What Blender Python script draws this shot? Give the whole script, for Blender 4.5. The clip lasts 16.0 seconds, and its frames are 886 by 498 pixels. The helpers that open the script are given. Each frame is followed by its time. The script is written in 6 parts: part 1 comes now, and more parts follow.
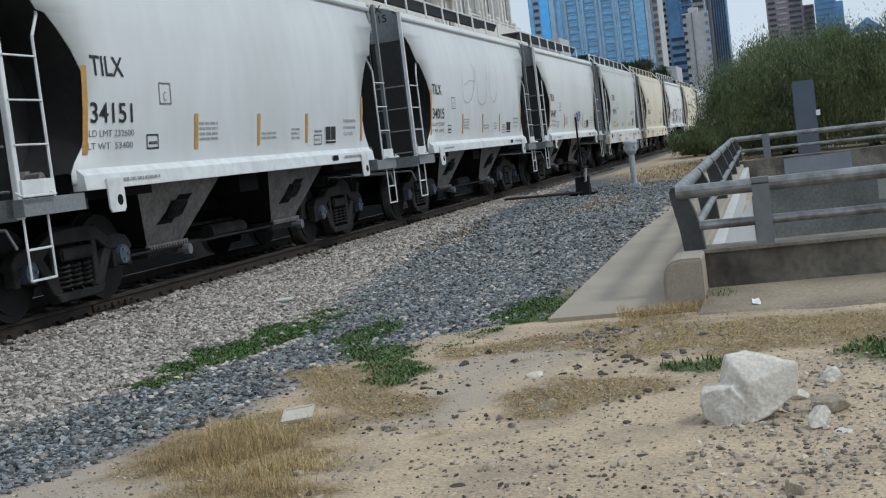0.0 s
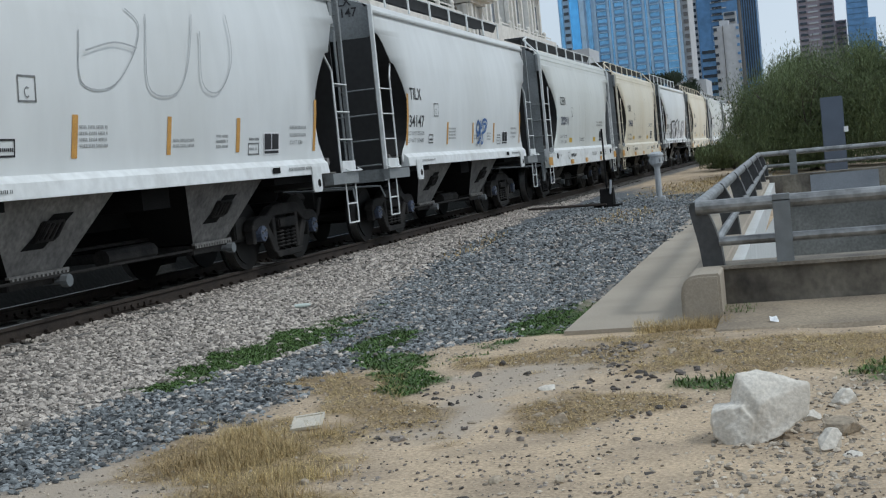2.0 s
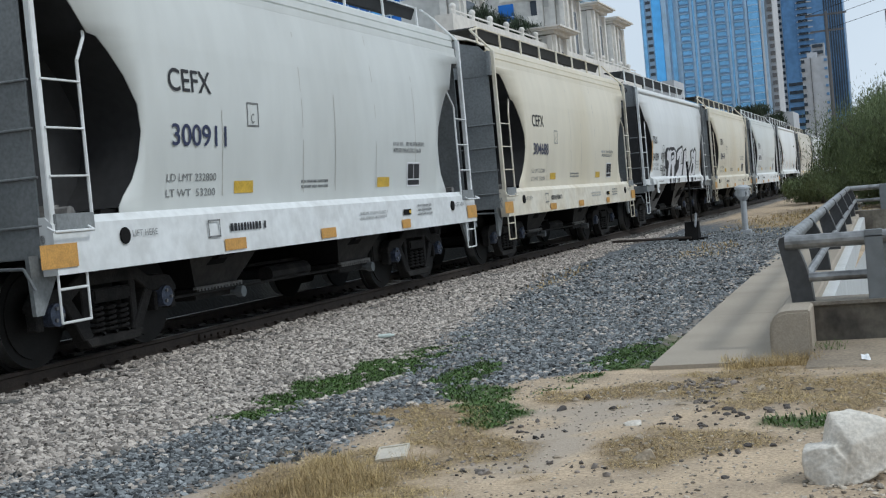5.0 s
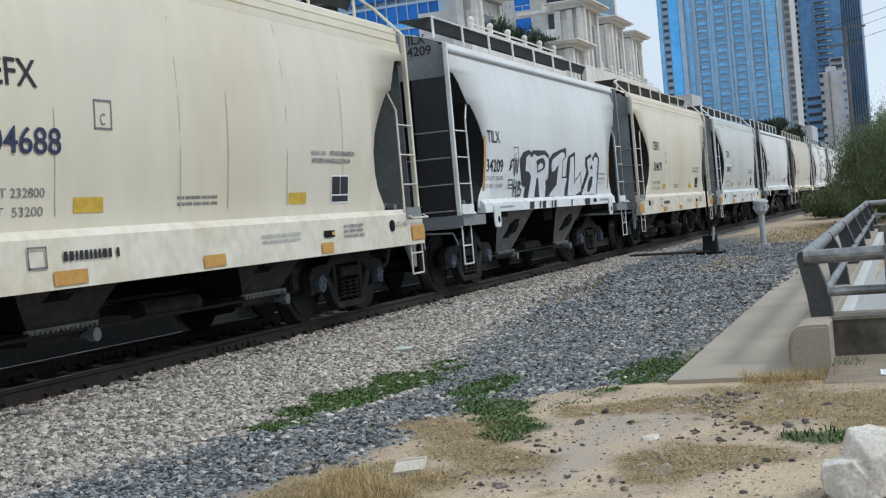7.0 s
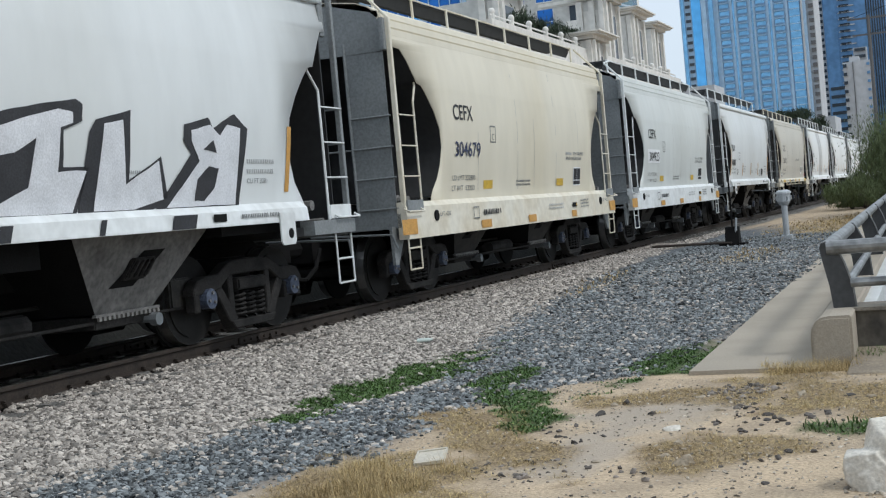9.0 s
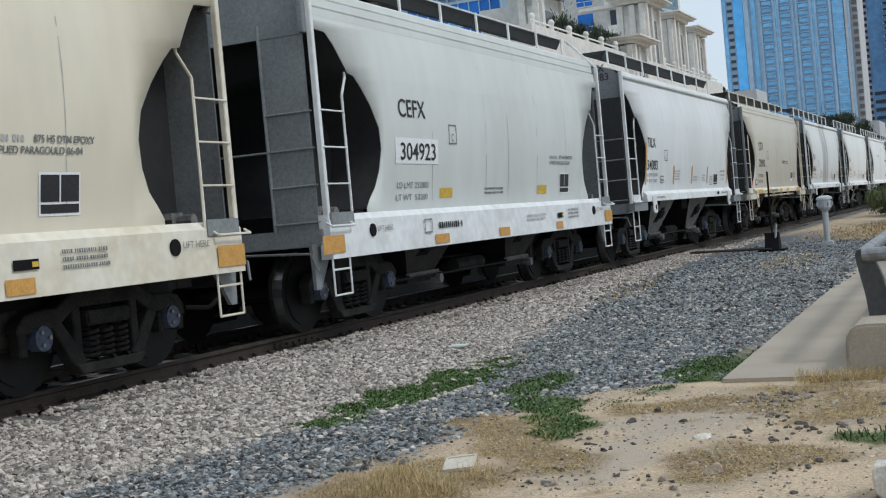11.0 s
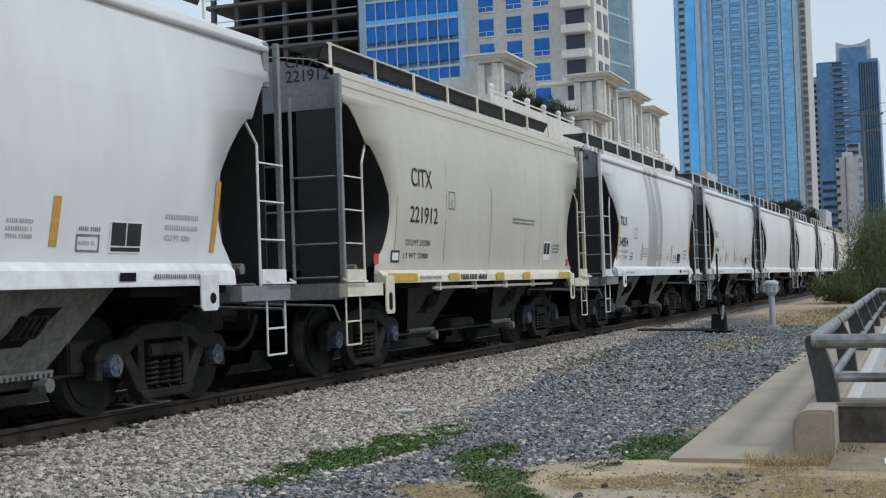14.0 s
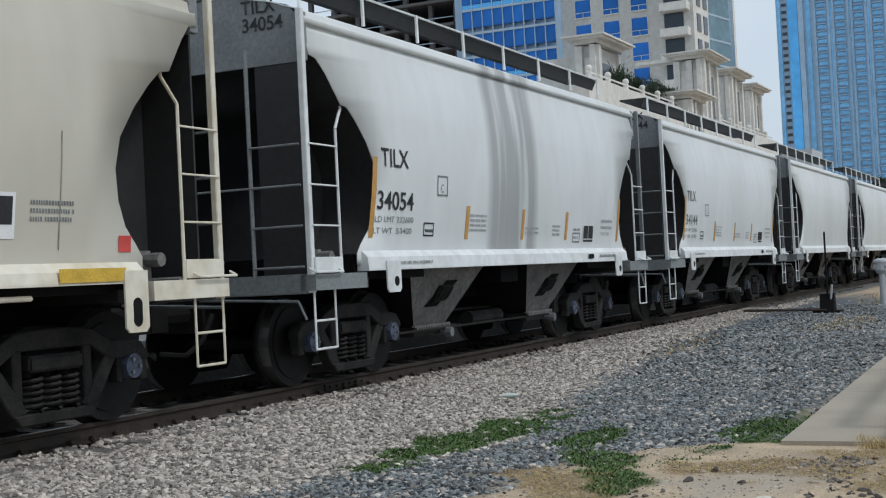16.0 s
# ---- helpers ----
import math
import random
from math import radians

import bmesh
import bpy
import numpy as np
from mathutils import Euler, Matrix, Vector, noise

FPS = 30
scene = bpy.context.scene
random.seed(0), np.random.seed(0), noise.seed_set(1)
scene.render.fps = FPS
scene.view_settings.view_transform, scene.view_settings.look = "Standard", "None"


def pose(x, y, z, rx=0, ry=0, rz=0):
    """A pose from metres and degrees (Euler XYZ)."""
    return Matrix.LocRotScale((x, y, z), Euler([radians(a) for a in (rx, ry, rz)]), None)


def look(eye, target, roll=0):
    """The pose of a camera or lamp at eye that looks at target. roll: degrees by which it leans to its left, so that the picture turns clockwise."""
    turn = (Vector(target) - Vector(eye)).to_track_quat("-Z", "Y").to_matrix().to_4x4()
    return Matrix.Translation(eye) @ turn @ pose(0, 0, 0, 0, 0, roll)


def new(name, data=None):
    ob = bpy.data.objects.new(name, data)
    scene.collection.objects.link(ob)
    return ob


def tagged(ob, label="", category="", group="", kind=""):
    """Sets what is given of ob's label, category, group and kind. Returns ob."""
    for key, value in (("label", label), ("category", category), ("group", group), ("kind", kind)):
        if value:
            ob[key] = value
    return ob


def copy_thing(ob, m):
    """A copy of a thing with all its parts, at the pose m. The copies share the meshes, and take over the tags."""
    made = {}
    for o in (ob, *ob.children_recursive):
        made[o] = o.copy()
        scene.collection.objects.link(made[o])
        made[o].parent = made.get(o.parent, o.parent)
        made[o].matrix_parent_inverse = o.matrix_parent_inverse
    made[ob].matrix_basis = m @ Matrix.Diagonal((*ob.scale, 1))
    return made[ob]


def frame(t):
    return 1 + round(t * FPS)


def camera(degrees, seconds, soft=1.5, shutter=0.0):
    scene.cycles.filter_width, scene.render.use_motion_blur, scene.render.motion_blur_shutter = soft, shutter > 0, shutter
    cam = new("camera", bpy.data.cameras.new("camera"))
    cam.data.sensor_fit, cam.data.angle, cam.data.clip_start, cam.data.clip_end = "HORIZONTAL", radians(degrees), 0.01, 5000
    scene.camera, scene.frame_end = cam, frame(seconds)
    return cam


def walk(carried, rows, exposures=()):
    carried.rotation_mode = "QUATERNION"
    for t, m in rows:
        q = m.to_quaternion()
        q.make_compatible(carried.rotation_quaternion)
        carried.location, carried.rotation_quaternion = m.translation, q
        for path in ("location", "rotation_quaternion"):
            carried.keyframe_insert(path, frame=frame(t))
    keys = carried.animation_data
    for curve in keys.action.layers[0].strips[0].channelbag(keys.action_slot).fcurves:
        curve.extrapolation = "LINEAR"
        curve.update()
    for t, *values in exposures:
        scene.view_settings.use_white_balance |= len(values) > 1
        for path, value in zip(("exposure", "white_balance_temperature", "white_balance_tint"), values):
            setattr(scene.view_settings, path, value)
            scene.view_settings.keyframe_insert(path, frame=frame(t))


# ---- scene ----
cam = camera(37.8, 16.0, soft=1.2)
PATH = [
    (0, (-1.067, 0.587, 1.341), (-1.6045, 2.5083, 1.2006), -7.00),
    (0.5, (-1.039, 0.639, 1.35), (-1.5826, 2.5581, 1.204), -5.66),
    (1, (-1.005, 0.636, 1.35), (-1.5749, 2.55, 1.2414), -5.52),
    (1.5, (-1.001, 0.635, 1.346), (-1.5801, 2.5449, 1.216), -6.07),
    (2, (-1.012, 0.627, 1.348), (-1.5859, 2.5388, 1.2238), -5.75),
    (2.5, (-1.021, 0.615, 1.354), (-1.5911, 2.5286, 1.2387), -5.20),
    (3, (-1.024, 0.611, 1.357), (-1.6053, 2.5214, 1.2446), -5.28),
    (3.5, (-1.03, 0.615, 1.357), (-1.6515, 2.5131, 1.2525), -5.40),
    (4, (-1.037, 0.614, 1.359), (-1.6929, 2.5012, 1.2678), -5.32),
    (6.5, (-1.036, 0.606, 1.36), (-1.7406, 2.4772, 1.3145), -5.15),
    (7, (-1.038, 0.597, 1.362), (-1.7504, 2.4653, 1.3195), -5.08),
    (7.5, (-1.034, 0.594, 1.362), (-1.7515, 2.4607, 1.3335), -5.38),
    (8, (-1.033, 0.584, 1.362), (-1.753, 2.4494, 1.3181), -5.49),
    (8.5, (-1.037, 0.597, 1.355), (-1.768, 2.4579, 1.304), -5.45),
    (11, (-0.97, 0.612, 1.361), (-1.7711, 2.4442, 1.3224), -5.14),
    (11.2, (-0.961, 0.588, 1.365), (-1.7548, 2.4236, 1.349), -5.50),
    (11.3, (-0.955, 0.6, 1.365), (-1.7402, 2.4394, 1.38), -4.90),
    (11.5, (-0.985, 0.575, 1.37), (-1.7539, 2.4208, 1.41), -3.09),
    (11.7, (-0.983, 0.622, 1.351), (-1.7541, 2.4673, 1.337), -1.80),
    (12, (-1.03, 0.606, 1.339), (-1.8063, 2.4485, 1.2895), -0.23),
    (12.2, (-1.008, 0.655, 1.348), (-1.769, 2.5039, 1.298), -1.50),
    (12.5, (-1.03, 0.6, 1.361), (-1.766, 2.4596, 1.3538), -2.01),
    (13, (-1.031, 0.603, 1.366), (-1.7512, 2.4686, 1.3962), -2.31),
    (13.5, (-1.043, 0.624, 1.361), (-1.764, 2.4891, 1.4007), -2.24),
    (14, (-1.033, 0.604, 1.363), (-1.7542, 2.4686, 1.4192), -1.92),
    (14.5, (-1.042, 0.615, 1.366), (-1.7595, 2.4812, 1.4179), -1.59),
    (15, (-1.052, 0.639, 1.359), (-1.8069, 2.4904, 1.408), -2.15),
    (15.5, (-1.047, 0.611, 1.358), (-1.8441, 2.4449, 1.398), -2.49),
    (16, (-1.069, 0.64, 1.362), (-1.9327, 2.4435, 1.401), -2.88),
]
EXPOSURE = [(0, -0.29, 6080, 9), (1.5, -0.3, 6060, 9), (3.5, -0.24, 6050, 9), (6.5, -0.15, 6080, 10), (7, -0.08, 6080, 10), (8.5, -0.03, 6150, 10), (11, -0.15, 6180, 10), (13.5, -0.24, 6180, 10), (16, -0.28, 6180, 10)]
walk(cam, [(r[0], look(*r[1:])) for r in PATH], EXPOSURE)

# ---- world ----
SUN_EL, SUN_AZ = 50, 97          # height, and bearing from +y towards +x, in degrees
world = bpy.data.worlds.new("sky")
scene.world = world
world.use_nodes = True
wt = world.node_tree
bg = wt.nodes["Background"]
sky = wt.nodes.new("ShaderNodeTexSky")
sky.sky_type, sky.sun_disc = "NISHITA", False
sky.sun_elevation, sky.sun_rotation = radians(SUN_EL), radians(SUN_AZ)
sky.dust_density = 2.0
cloud = wt.nodes.new("ShaderNodeTexNoise")
cloud.inputs["Scale"].default_value, cloud.inputs["Detail"].default_value = 2.4, 6
cramp = wt.nodes.new("ShaderNodeValToRGB")
cramp.color_ramp.elements[0].position, cramp.color_ramp.elements[1].position = 0.3, 0.62
cramp.color_ramp.elements[0].color = (0.7, 0.7, 0.7, 1)
cmix = wt.nodes.new("ShaderNodeMixRGB")
cmix.inputs[2].default_value = (7.2, 8.0, 8.65, 1)
wt.links.new(cloud.outputs[0], cramp.inputs[0])
wt.links.new(cramp.outputs[0], cmix.inputs[0])
wt.links.new(sky.outputs[0], cmix.inputs[1])
wt.links.new(cmix.outputs[0], bg.inputs[0])
bg.inputs[1].default_value = 0.115
sun = new("sun", bpy.data.lights.new("sun", "SUN"))
sun.data.energy, sun.data.angle, sun.data.color = 1.6, radians(9), (1, 0.99, 0.93)
a, e = radians(SUN_AZ), radians(SUN_EL)
sun.matrix_world = look((math.sin(a) * math.cos(e) * 90, math.cos(a) * math.cos(e) * 90, math.sin(e) * 90), (0, 0, 0))

# ---- materials ----


def mat(name, col, rough=0.7, metal=0.0, var=0.25, scale=6.0, fine=60.0, bump=0.0, dirt=None, stretch=(1, 1, 1), island=0.0, rnd=0.0, spec=0.5):
    """A surface with colour variation at two scales, bump and, if given, a second dirt colour."""
    m = bpy.data.materials.new(name)
    m.use_nodes = True
    t, n = m.node_tree, m.node_tree.nodes
    p = n["Principled BSDF"]
    p.inputs["Roughness"].default_value, p.inputs["Metallic"].default_value = rough, metal
    p.inputs["Specular IOR Level"].default_value = spec
    tc, mp = n.new("ShaderNodeTexCoord"), n.new("ShaderNodeMapping")
    mp.inputs["Scale"].default_value = stretch
    t.links.new(tc.outputs["Object"], mp.inputs[0])
    big, small = n.new("ShaderNodeTexNoise"), n.new("ShaderNodeTexNoise")
    for tex, s in ((big, scale), (small, fine)):
        tex.inputs["Scale"].default_value, tex.inputs["Detail"].default_value = s, 5
        t.links.new(mp.outputs[0], tex.inputs["Vector"])
    r = n.new("ShaderNodeValToRGB")
    d = dirt or tuple(c * (1 - var) for c in col)
    r.color_ramp.elements[0].color, r.color_ramp.elements[1].color = (*d, 1), (*col, 1)
    r.color_ramp.elements[0].position, r.color_ramp.elements[1].position = 0.3, 0.62
    t.links.new(big.outputs[0], r.inputs[0])
    mul = n.new("ShaderNodeMixRGB")
    mul.blend_type = "MULTIPLY"
    mul.inputs[0].default_value = 1
    r2 = n.new("ShaderNodeValToRGB")
    k = 1 - var
    r2.color_ramp.elements[0].color, r2.color_ramp.elements[1].color = (k, k, k, 1), (1.06, 1.06, 1.06, 1)
    r2.color_ramp.elements[0].position, r2.color_ramp.elements[1].position = 0.35, 0.65
    t.links.new(small.outputs[0], r2.inputs[0])
    t.links.new(r.outputs[0], mul.inputs[1])
    t.links.new(r2.outputs[0], mul.inputs[2])
    out = mul.outputs[0]
    for amount, node, socket in ((island, "ShaderNodeNewGeometry", "Random Per Island"), (rnd, "ShaderNodeObjectInfo", "Random")):
        if amount:
            g, hsv, mr = n.new(node), n.new("ShaderNodeHueSaturation"), n.new("ShaderNodeMapRange")
            mr.inputs[3].default_value, mr.inputs[4].default_value = 1 - amount, 1 + amount
            t.links.new(g.outputs[socket], mr.inputs[0])
            t.links.new(mr.outputs[0], hsv.inputs["Value"])
            t.links.new(out, hsv.inputs["Color"])
            out = hsv.outputs[0]
    t.links.new(out, p.inputs["Base Color"])
    if bump:
        b = n.new("ShaderNodeBump")
        b.inputs["Strength"].default_value, b.inputs["Distance"].default_value = 0.6, bump
        t.links.new(small.outputs[0], b.inputs["Height"])
        t.links.new(b.outputs[0], p.inputs["Normal"])
    return m


def stained(m, y0, y1, col):
    """Adds a run of dirt down the side of a car between two places along it."""
    t, n = m.node_tree, m.node_tree.nodes
    p = n["Principled BSDF"]
    old = p.inputs["Base Color"].links[0].from_socket
    tc, sep = n.new("ShaderNodeTexCoord"), n.new("ShaderNodeSeparateXYZ")
    t.links.new(tc.outputs["Object"], sep.inputs[0])
    mid, half = (y0 + y1) / 2, (y1 - y0) / 2
    mp, tex = n.new("ShaderNodeMapping"), n.new("ShaderNodeTexNoise")
    mp.inputs["Scale"].default_value = (0.2, 2.6, 0.22)
    t.links.new(tc.outputs["Object"], mp.inputs[0])
    t.links.new(mp.outputs[0], tex.inputs["Vector"])
    tex.inputs["Scale"].default_value, tex.inputs["Detail"].default_value = 1.0, 3
    sub, ab, mr = n.new("ShaderNodeMath"), n.new("ShaderNodeMath"), n.new("ShaderNodeMapRange")
    sub.operation, sub.inputs[1].default_value = "SUBTRACT", mid
    ab.operation = "ABSOLUTE"
    t.links.new(sep.outputs[1], sub.inputs[0])
    t.links.new(sub.outputs[0], ab.inputs[0])
    t.links.new(ab.outputs[0], mr.inputs[0])
    mr.inputs[1].default_value, mr.inputs[2].default_value, mr.inputs[3].default_value, mr.inputs[4].default_value = half * 0.75, half, 1, 0
    r = n.new("ShaderNodeValToRGB")
    r.color_ramp.elements[0].position, r.color_ramp.elements[1].position = 0.42, 0.58
    t.links.new(tex.outputs[0], r.inputs[0])
    mu = n.new("ShaderNodeMath")
    mu.operation = "MULTIPLY"
    t.links.new(r.outputs[0], mu.inputs[0])
    t.links.new(mr.outputs[0], mu.inputs[1])
    mu2 = n.new("ShaderNodeMath")
    mu2.operation, mu2.inputs[1].default_value = "MULTIPLY", 0.65
    t.links.new(mu.outputs[0], mu2.inputs[0])
    mx = n.new("ShaderNodeMixRGB")
    mx.inputs[2].default_value = (*col, 1)
    t.links.new(mu2.outputs[0], mx.inputs[0])
    t.links.new(old, mx.inputs[1])
    t.links.new(mx.outputs[0], p.inputs["Base Color"])
    return m


SIDE = (0.5, 0.7, 0.25)
paint_white = mat("white_car_paint", (0.66, 0.68, 0.68), 0.5, var=0.014, scale=0.6, fine=4, stretch=SIDE, dirt=(0.60, 0.615, 0.605))
paint_grey = mat("light_grey_car_paint", (0.58, 0.60, 0.58), 0.5, var=0.014, scale=0.6, fine=4, stretch=SIDE, dirt=(0.53, 0.545, 0.52))
paint_cream = mat("cream_car_paint", (0.66, 0.61, 0.495), 0.5, var=0.014, scale=0.6, fine=4, stretch=SIDE, dirt=(0.61, 0.545, 0.41))
paint_tan = mat("tan_car_paint", (0.53, 0.50, 0.43), 0.5, var=0.014, scale=0.6, fine=4, stretch=SIDE, dirt=(0.495, 0.465, 0.40))
paint_streak = stained(mat("streaked_white_car_paint", (0.66, 0.68, 0.68), 0.5, var=0.014, scale=0.6, fine=4, stretch=SIDE, dirt=(0.61, 0.625, 0.615)), -1.25, 0.6, (0.2, 0.2, 0.2))
sill_white = mat("sill_white_paint", (0.72, 0.74, 0.74), 0.5, var=0.05, scale=2.0, fine=8, dirt=(0.6, 0.61, 0.6))
sill_cream = mat("sill_cream_paint", (0.70, 0.66, 0.56), 0.5, var=0.05, scale=2.0, fine=8, dirt=(0.6, 0.53, 0.4))
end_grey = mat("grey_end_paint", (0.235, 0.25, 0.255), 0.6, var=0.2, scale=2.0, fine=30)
# dark end paint, deepened to stand in for shade at the car ends
shaded_end_dark = mat("shaded_dark_end_sheet", (0.034, 0.034, 0.035), 0.5, var=0.2, scale=1.2, fine=12)
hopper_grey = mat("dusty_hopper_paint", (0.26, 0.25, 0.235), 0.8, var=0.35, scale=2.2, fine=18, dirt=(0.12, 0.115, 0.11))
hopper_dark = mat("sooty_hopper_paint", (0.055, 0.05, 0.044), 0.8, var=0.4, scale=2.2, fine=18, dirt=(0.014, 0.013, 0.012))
# near-black base that also carries the shade under cars and in holes
near_black = mat("black_underframe", (0.010, 0.0095, 0.0095), 0.9, var=0.4, scale=4, spec=0.2)
truck_iron = mat("grimy_cast_steel", (0.034, 0.031, 0.029), 0.8, var=0.5, scale=5, dirt=(0.009, 0.0085, 0.008), bump=0.004, spec=0.3)
wheel_iron = mat("wheel_steel", (0.014, 0.013, 0.012), 0.65, 0.2, var=0.4, scale=5, spec=0.3)
tread = mat("polished_wheel_tread", (0.36, 0.35, 0.34), 0.3, 0.9, var=0.2)
cap_blue = mat("blue_bearing_cap", (0.10, 0.125, 0.19), 0.6, var=0.5, scale=20)
black_ink = mat("black_lettering", (0.025, 0.025, 0.03), 0.6, var=0.4, scale=3, fine=40)
navy_ink = mat("navy_lettering", (0.03, 0.04, 0.1), 0.6, var=0.2)
dim_ink = mat("worn_grey_lettering", (0.22, 0.23, 0.23), 0.7, var=0.3, fine=30)
faint_ink = mat("faded_grey_lettering", (0.42, 0.43, 0.43), 0.7, var=0.2, fine=30)
seam_pale = mat("weathered_weld_line", (0.47, 0.46, 0.42), 0.7, var=0.2, scale=3, fine=20)
seam_tan = mat("grimy_weld_line", (0.34, 0.32, 0.28), 0.7, var=0.3, scale=3, fine=20)
white_ink = mat("white_decal", (0.78, 0.79, 0.8), 0.5, var=0.05)
orange = mat("faded_orange_reflector", (0.62, 0.33, 0.08), 0.5, var=0.2, scale=9)
yellow = mat("yellow_reflector", (0.68, 0.44, 0.05), 0.5, var=0.2, scale=9)
red = mat("red_decal", (0.6, 0.07, 0.06), 0.5, var=0.1)
spray_black = mat("black_spray_paint", (0.035, 0.035, 0.04), 0.6, var=0.4, scale=5)
spray_white = mat("white_spray_paint", (0.7, 0.71, 0.74), 0.6, var=0.15, scale=4)
spray_faded = mat("faded_spray_paint", (0.47, 0.49, 0.50), 0.7, var=0.2, scale=4)
spray_blue = mat("blue_spray_paint", (0.07, 0.17, 0.42), 0.6, var=0.3, scale=9)
grating = mat("dark_roof_grating", (0.028, 0.03, 0.033), 0.8, var=0.3)
rail_steel = mat("rusty_rail_steel", (0.052, 0.038, 0.029), 0.75, 0.2, var=0.4, scale=5, fine=50, bump=0.002)
rail_top = mat("worn_rail_head", (0.3, 0.28, 0.26), 0.35, 0.8, var=0.3)
tie_wood = mat("weathered_tie_wood", (0.2, 0.19, 0.175), 0.9, var=0.4, scale=6, fine=70, bump=0.006, stretch=(1, 6, 6), rnd=0.2)
concrete = mat("worn_concrete", (0.385, 0.335, 0.27), 0.9, var=0.12, scale=0.9, fine=70, bump=0.003, dirt=(0.31, 0.27, 0.215))
concrete_dark = mat("stained_concrete", (0.23, 0.205, 0.165), 0.9, var=0.25, scale=2.2, fine=20, bump=0.006, stretch=(1, 1, 0.8), dirt=(0.06, 0.052, 0.044))
concrete_top = mat("weathered_coping", (0.26, 0.23, 0.185), 0.9, var=0.25, scale=3, fine=50, bump=0.004, dirt=(0.14, 0.12, 0.10))
concrete_dirty = mat("dirt_covered_concrete", (0.35, 0.285, 0.205), 0.95, var=0.28, scale=1.3, fine=40, bump=0.008, dirt=(0.19, 0.155, 0.118))
concrete_grey = mat("grey_concrete_wall", (0.25, 0.25, 0.235), 0.9, var=0.25, scale=0.9, fine=16, dirt=(0.13, 0.13, 0.12))
concrete_pale = mat("pale_patched_concrete", (0.36, 0.37, 0.33), 0.9, var=0.15, scale=2)
graffiti_cover = mat("grey_blue_cover_paint", (0.26, 0.28, 0.31), 0.8, var=0.15, scale=2)
ledge_white = mat("white_painted_ledge", (0.6, 0.61, 0.6), 0.7, var=0.15, scale=3)
galv = mat("galvanised_steel", (0.33, 0.335, 0.335), 0.42, 0.6, var=0.22, scale=3.5, fine=14, dirt=(0.15, 0.15, 0.148))
fin_shade = mat("shaded_fin_steel", (0.075, 0.077, 0.08), 0.6, 0.3, var=0.2, scale=3, fine=20)
galv_dull = mat("dull_grey_steel", (0.20, 0.215, 0.225), 0.55, 0.4, var=0.1, scale=2, fine=12)
limestone = mat("white_limestone", (0.72, 0.68, 0.61), 0.9, var=0.18, scale=7, fine=60, bump=0.006, dirt=(0.50, 0.455, 0.39))
brown_stone = mat("brown_stone", (0.46, 0.385, 0.29), 0.9, var=0.3, scale=9, fine=50, bump=0.01, rnd=0.15)
dark_stone = mat("dark_stone_chips", (0.115, 0.10, 0.09), 0.9, var=0.3, scale=12, island=0.5)
grey_stone = mat("grey_brown_broken_stone", (0.23, 0.20, 0.175), 0.9, var=0.3, scale=12, island=0.75)
ballast_stone = mat("light_ballast", (0.43, 0.385, 0.34), 0.9, var=0.25, scale=20, fine=90, island=0.62)
blue_stone = mat("blue_grey_gravel", (0.19, 0.203, 0.208), 0.9, var=0.25, scale=20, fine=90, island=0.85)
pebble = mat("tan_pebbles", (0.42, 0.365, 0.295), 0.9, var=0.25, scale=20, fine=90, island=0.65)
green_leaf = mat("green_clover", (0.095, 0.175, 0.038), 0.7, var=0.3, scale=4, island=0.45)
dry_leaf = mat("dry_grass_straw", (0.55, 0.42, 0.20), 0.8, var=0.35, scale=1.3, island=0.55, dirt=(0.40, 0.29, 0.145))
bush_leaf = mat("olive_green_leaves", (0.125, 0.165, 0.065), 0.7, var=0.3, scale=0.5, fine=4, island=0.5)
bark = mat("grey_brown_bark", (0.10, 0.085, 0.07), 0.9, var=0.3, scale=8)
tree_dark = mat("dark_green_leaves", (0.03, 0.05, 0.025), 0.8, var=0.3, scale=1, island=0.4)
cabinet_blue = mat("blue_grey_enamel", (0.10, 0.125, 0.17), 0.6, var=0.15, scale=2)
signal_grey = mat("silver_grey_paint", (0.46, 0.48, 0.50), 0.5, 0.2, var=0.15)
plastic_white = mat("dirty_white_plastic", (0.60, 0.55, 0.46), 0.5, var=0.15, scale=9)
plastic_green = mat("clear_green_plastic", (0.55, 0.62, 0.58), 0.25, var=0.1)
stucco = mat("beige_stucco", (0.54, 0.535, 0.51), 0.9, var=0.1, scale=0.25, fine=2)
stucco_light = mat("pale_stone_cladding", (0.68, 0.66, 0.62), 0.9, var=0.1, scale=0.3, fine=2)
glass_blue = mat("deep_blue_glazing", (0.03, 0.17, 0.55), 0.15, 0.7, var=0.3, scale=0.12, fine=0.6, rnd=0.2)
glass_bright = mat("bright_blue_glazing", (0.14, 0.50, 0.95), 0.25, 0.7, var=0.15, scale=0.05, fine=0.3)
glass_pale = mat("pale_blue_glazing", (0.22, 0.50, 0.80), 0.25, 0.7, var=0.2, scale=0.1, fine=0.5, rnd=0.12)
glass_dark = mat("dark_window_glass", (0.035, 0.05, 0.07), 0.2, 0.2, var=0.3, scale=0.5)
teal_glass = mat("teal_corner_glazing", (0.13, 0.24, 0.29), 0.2, 0.5, var=0.25, scale=0.2, fine=1.0)
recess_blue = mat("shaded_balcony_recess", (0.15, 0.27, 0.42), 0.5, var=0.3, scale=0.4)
mullion = mat("light_metal_mullion", (0.40, 0.50, 0.60), 0.5, 0.3, var=0.1)
tower_grey = mat("blue_grey_tower_cladding", (0.34, 0.50, 0.68), 0.6, var=0.12, scale=0.06, fine=0.5)
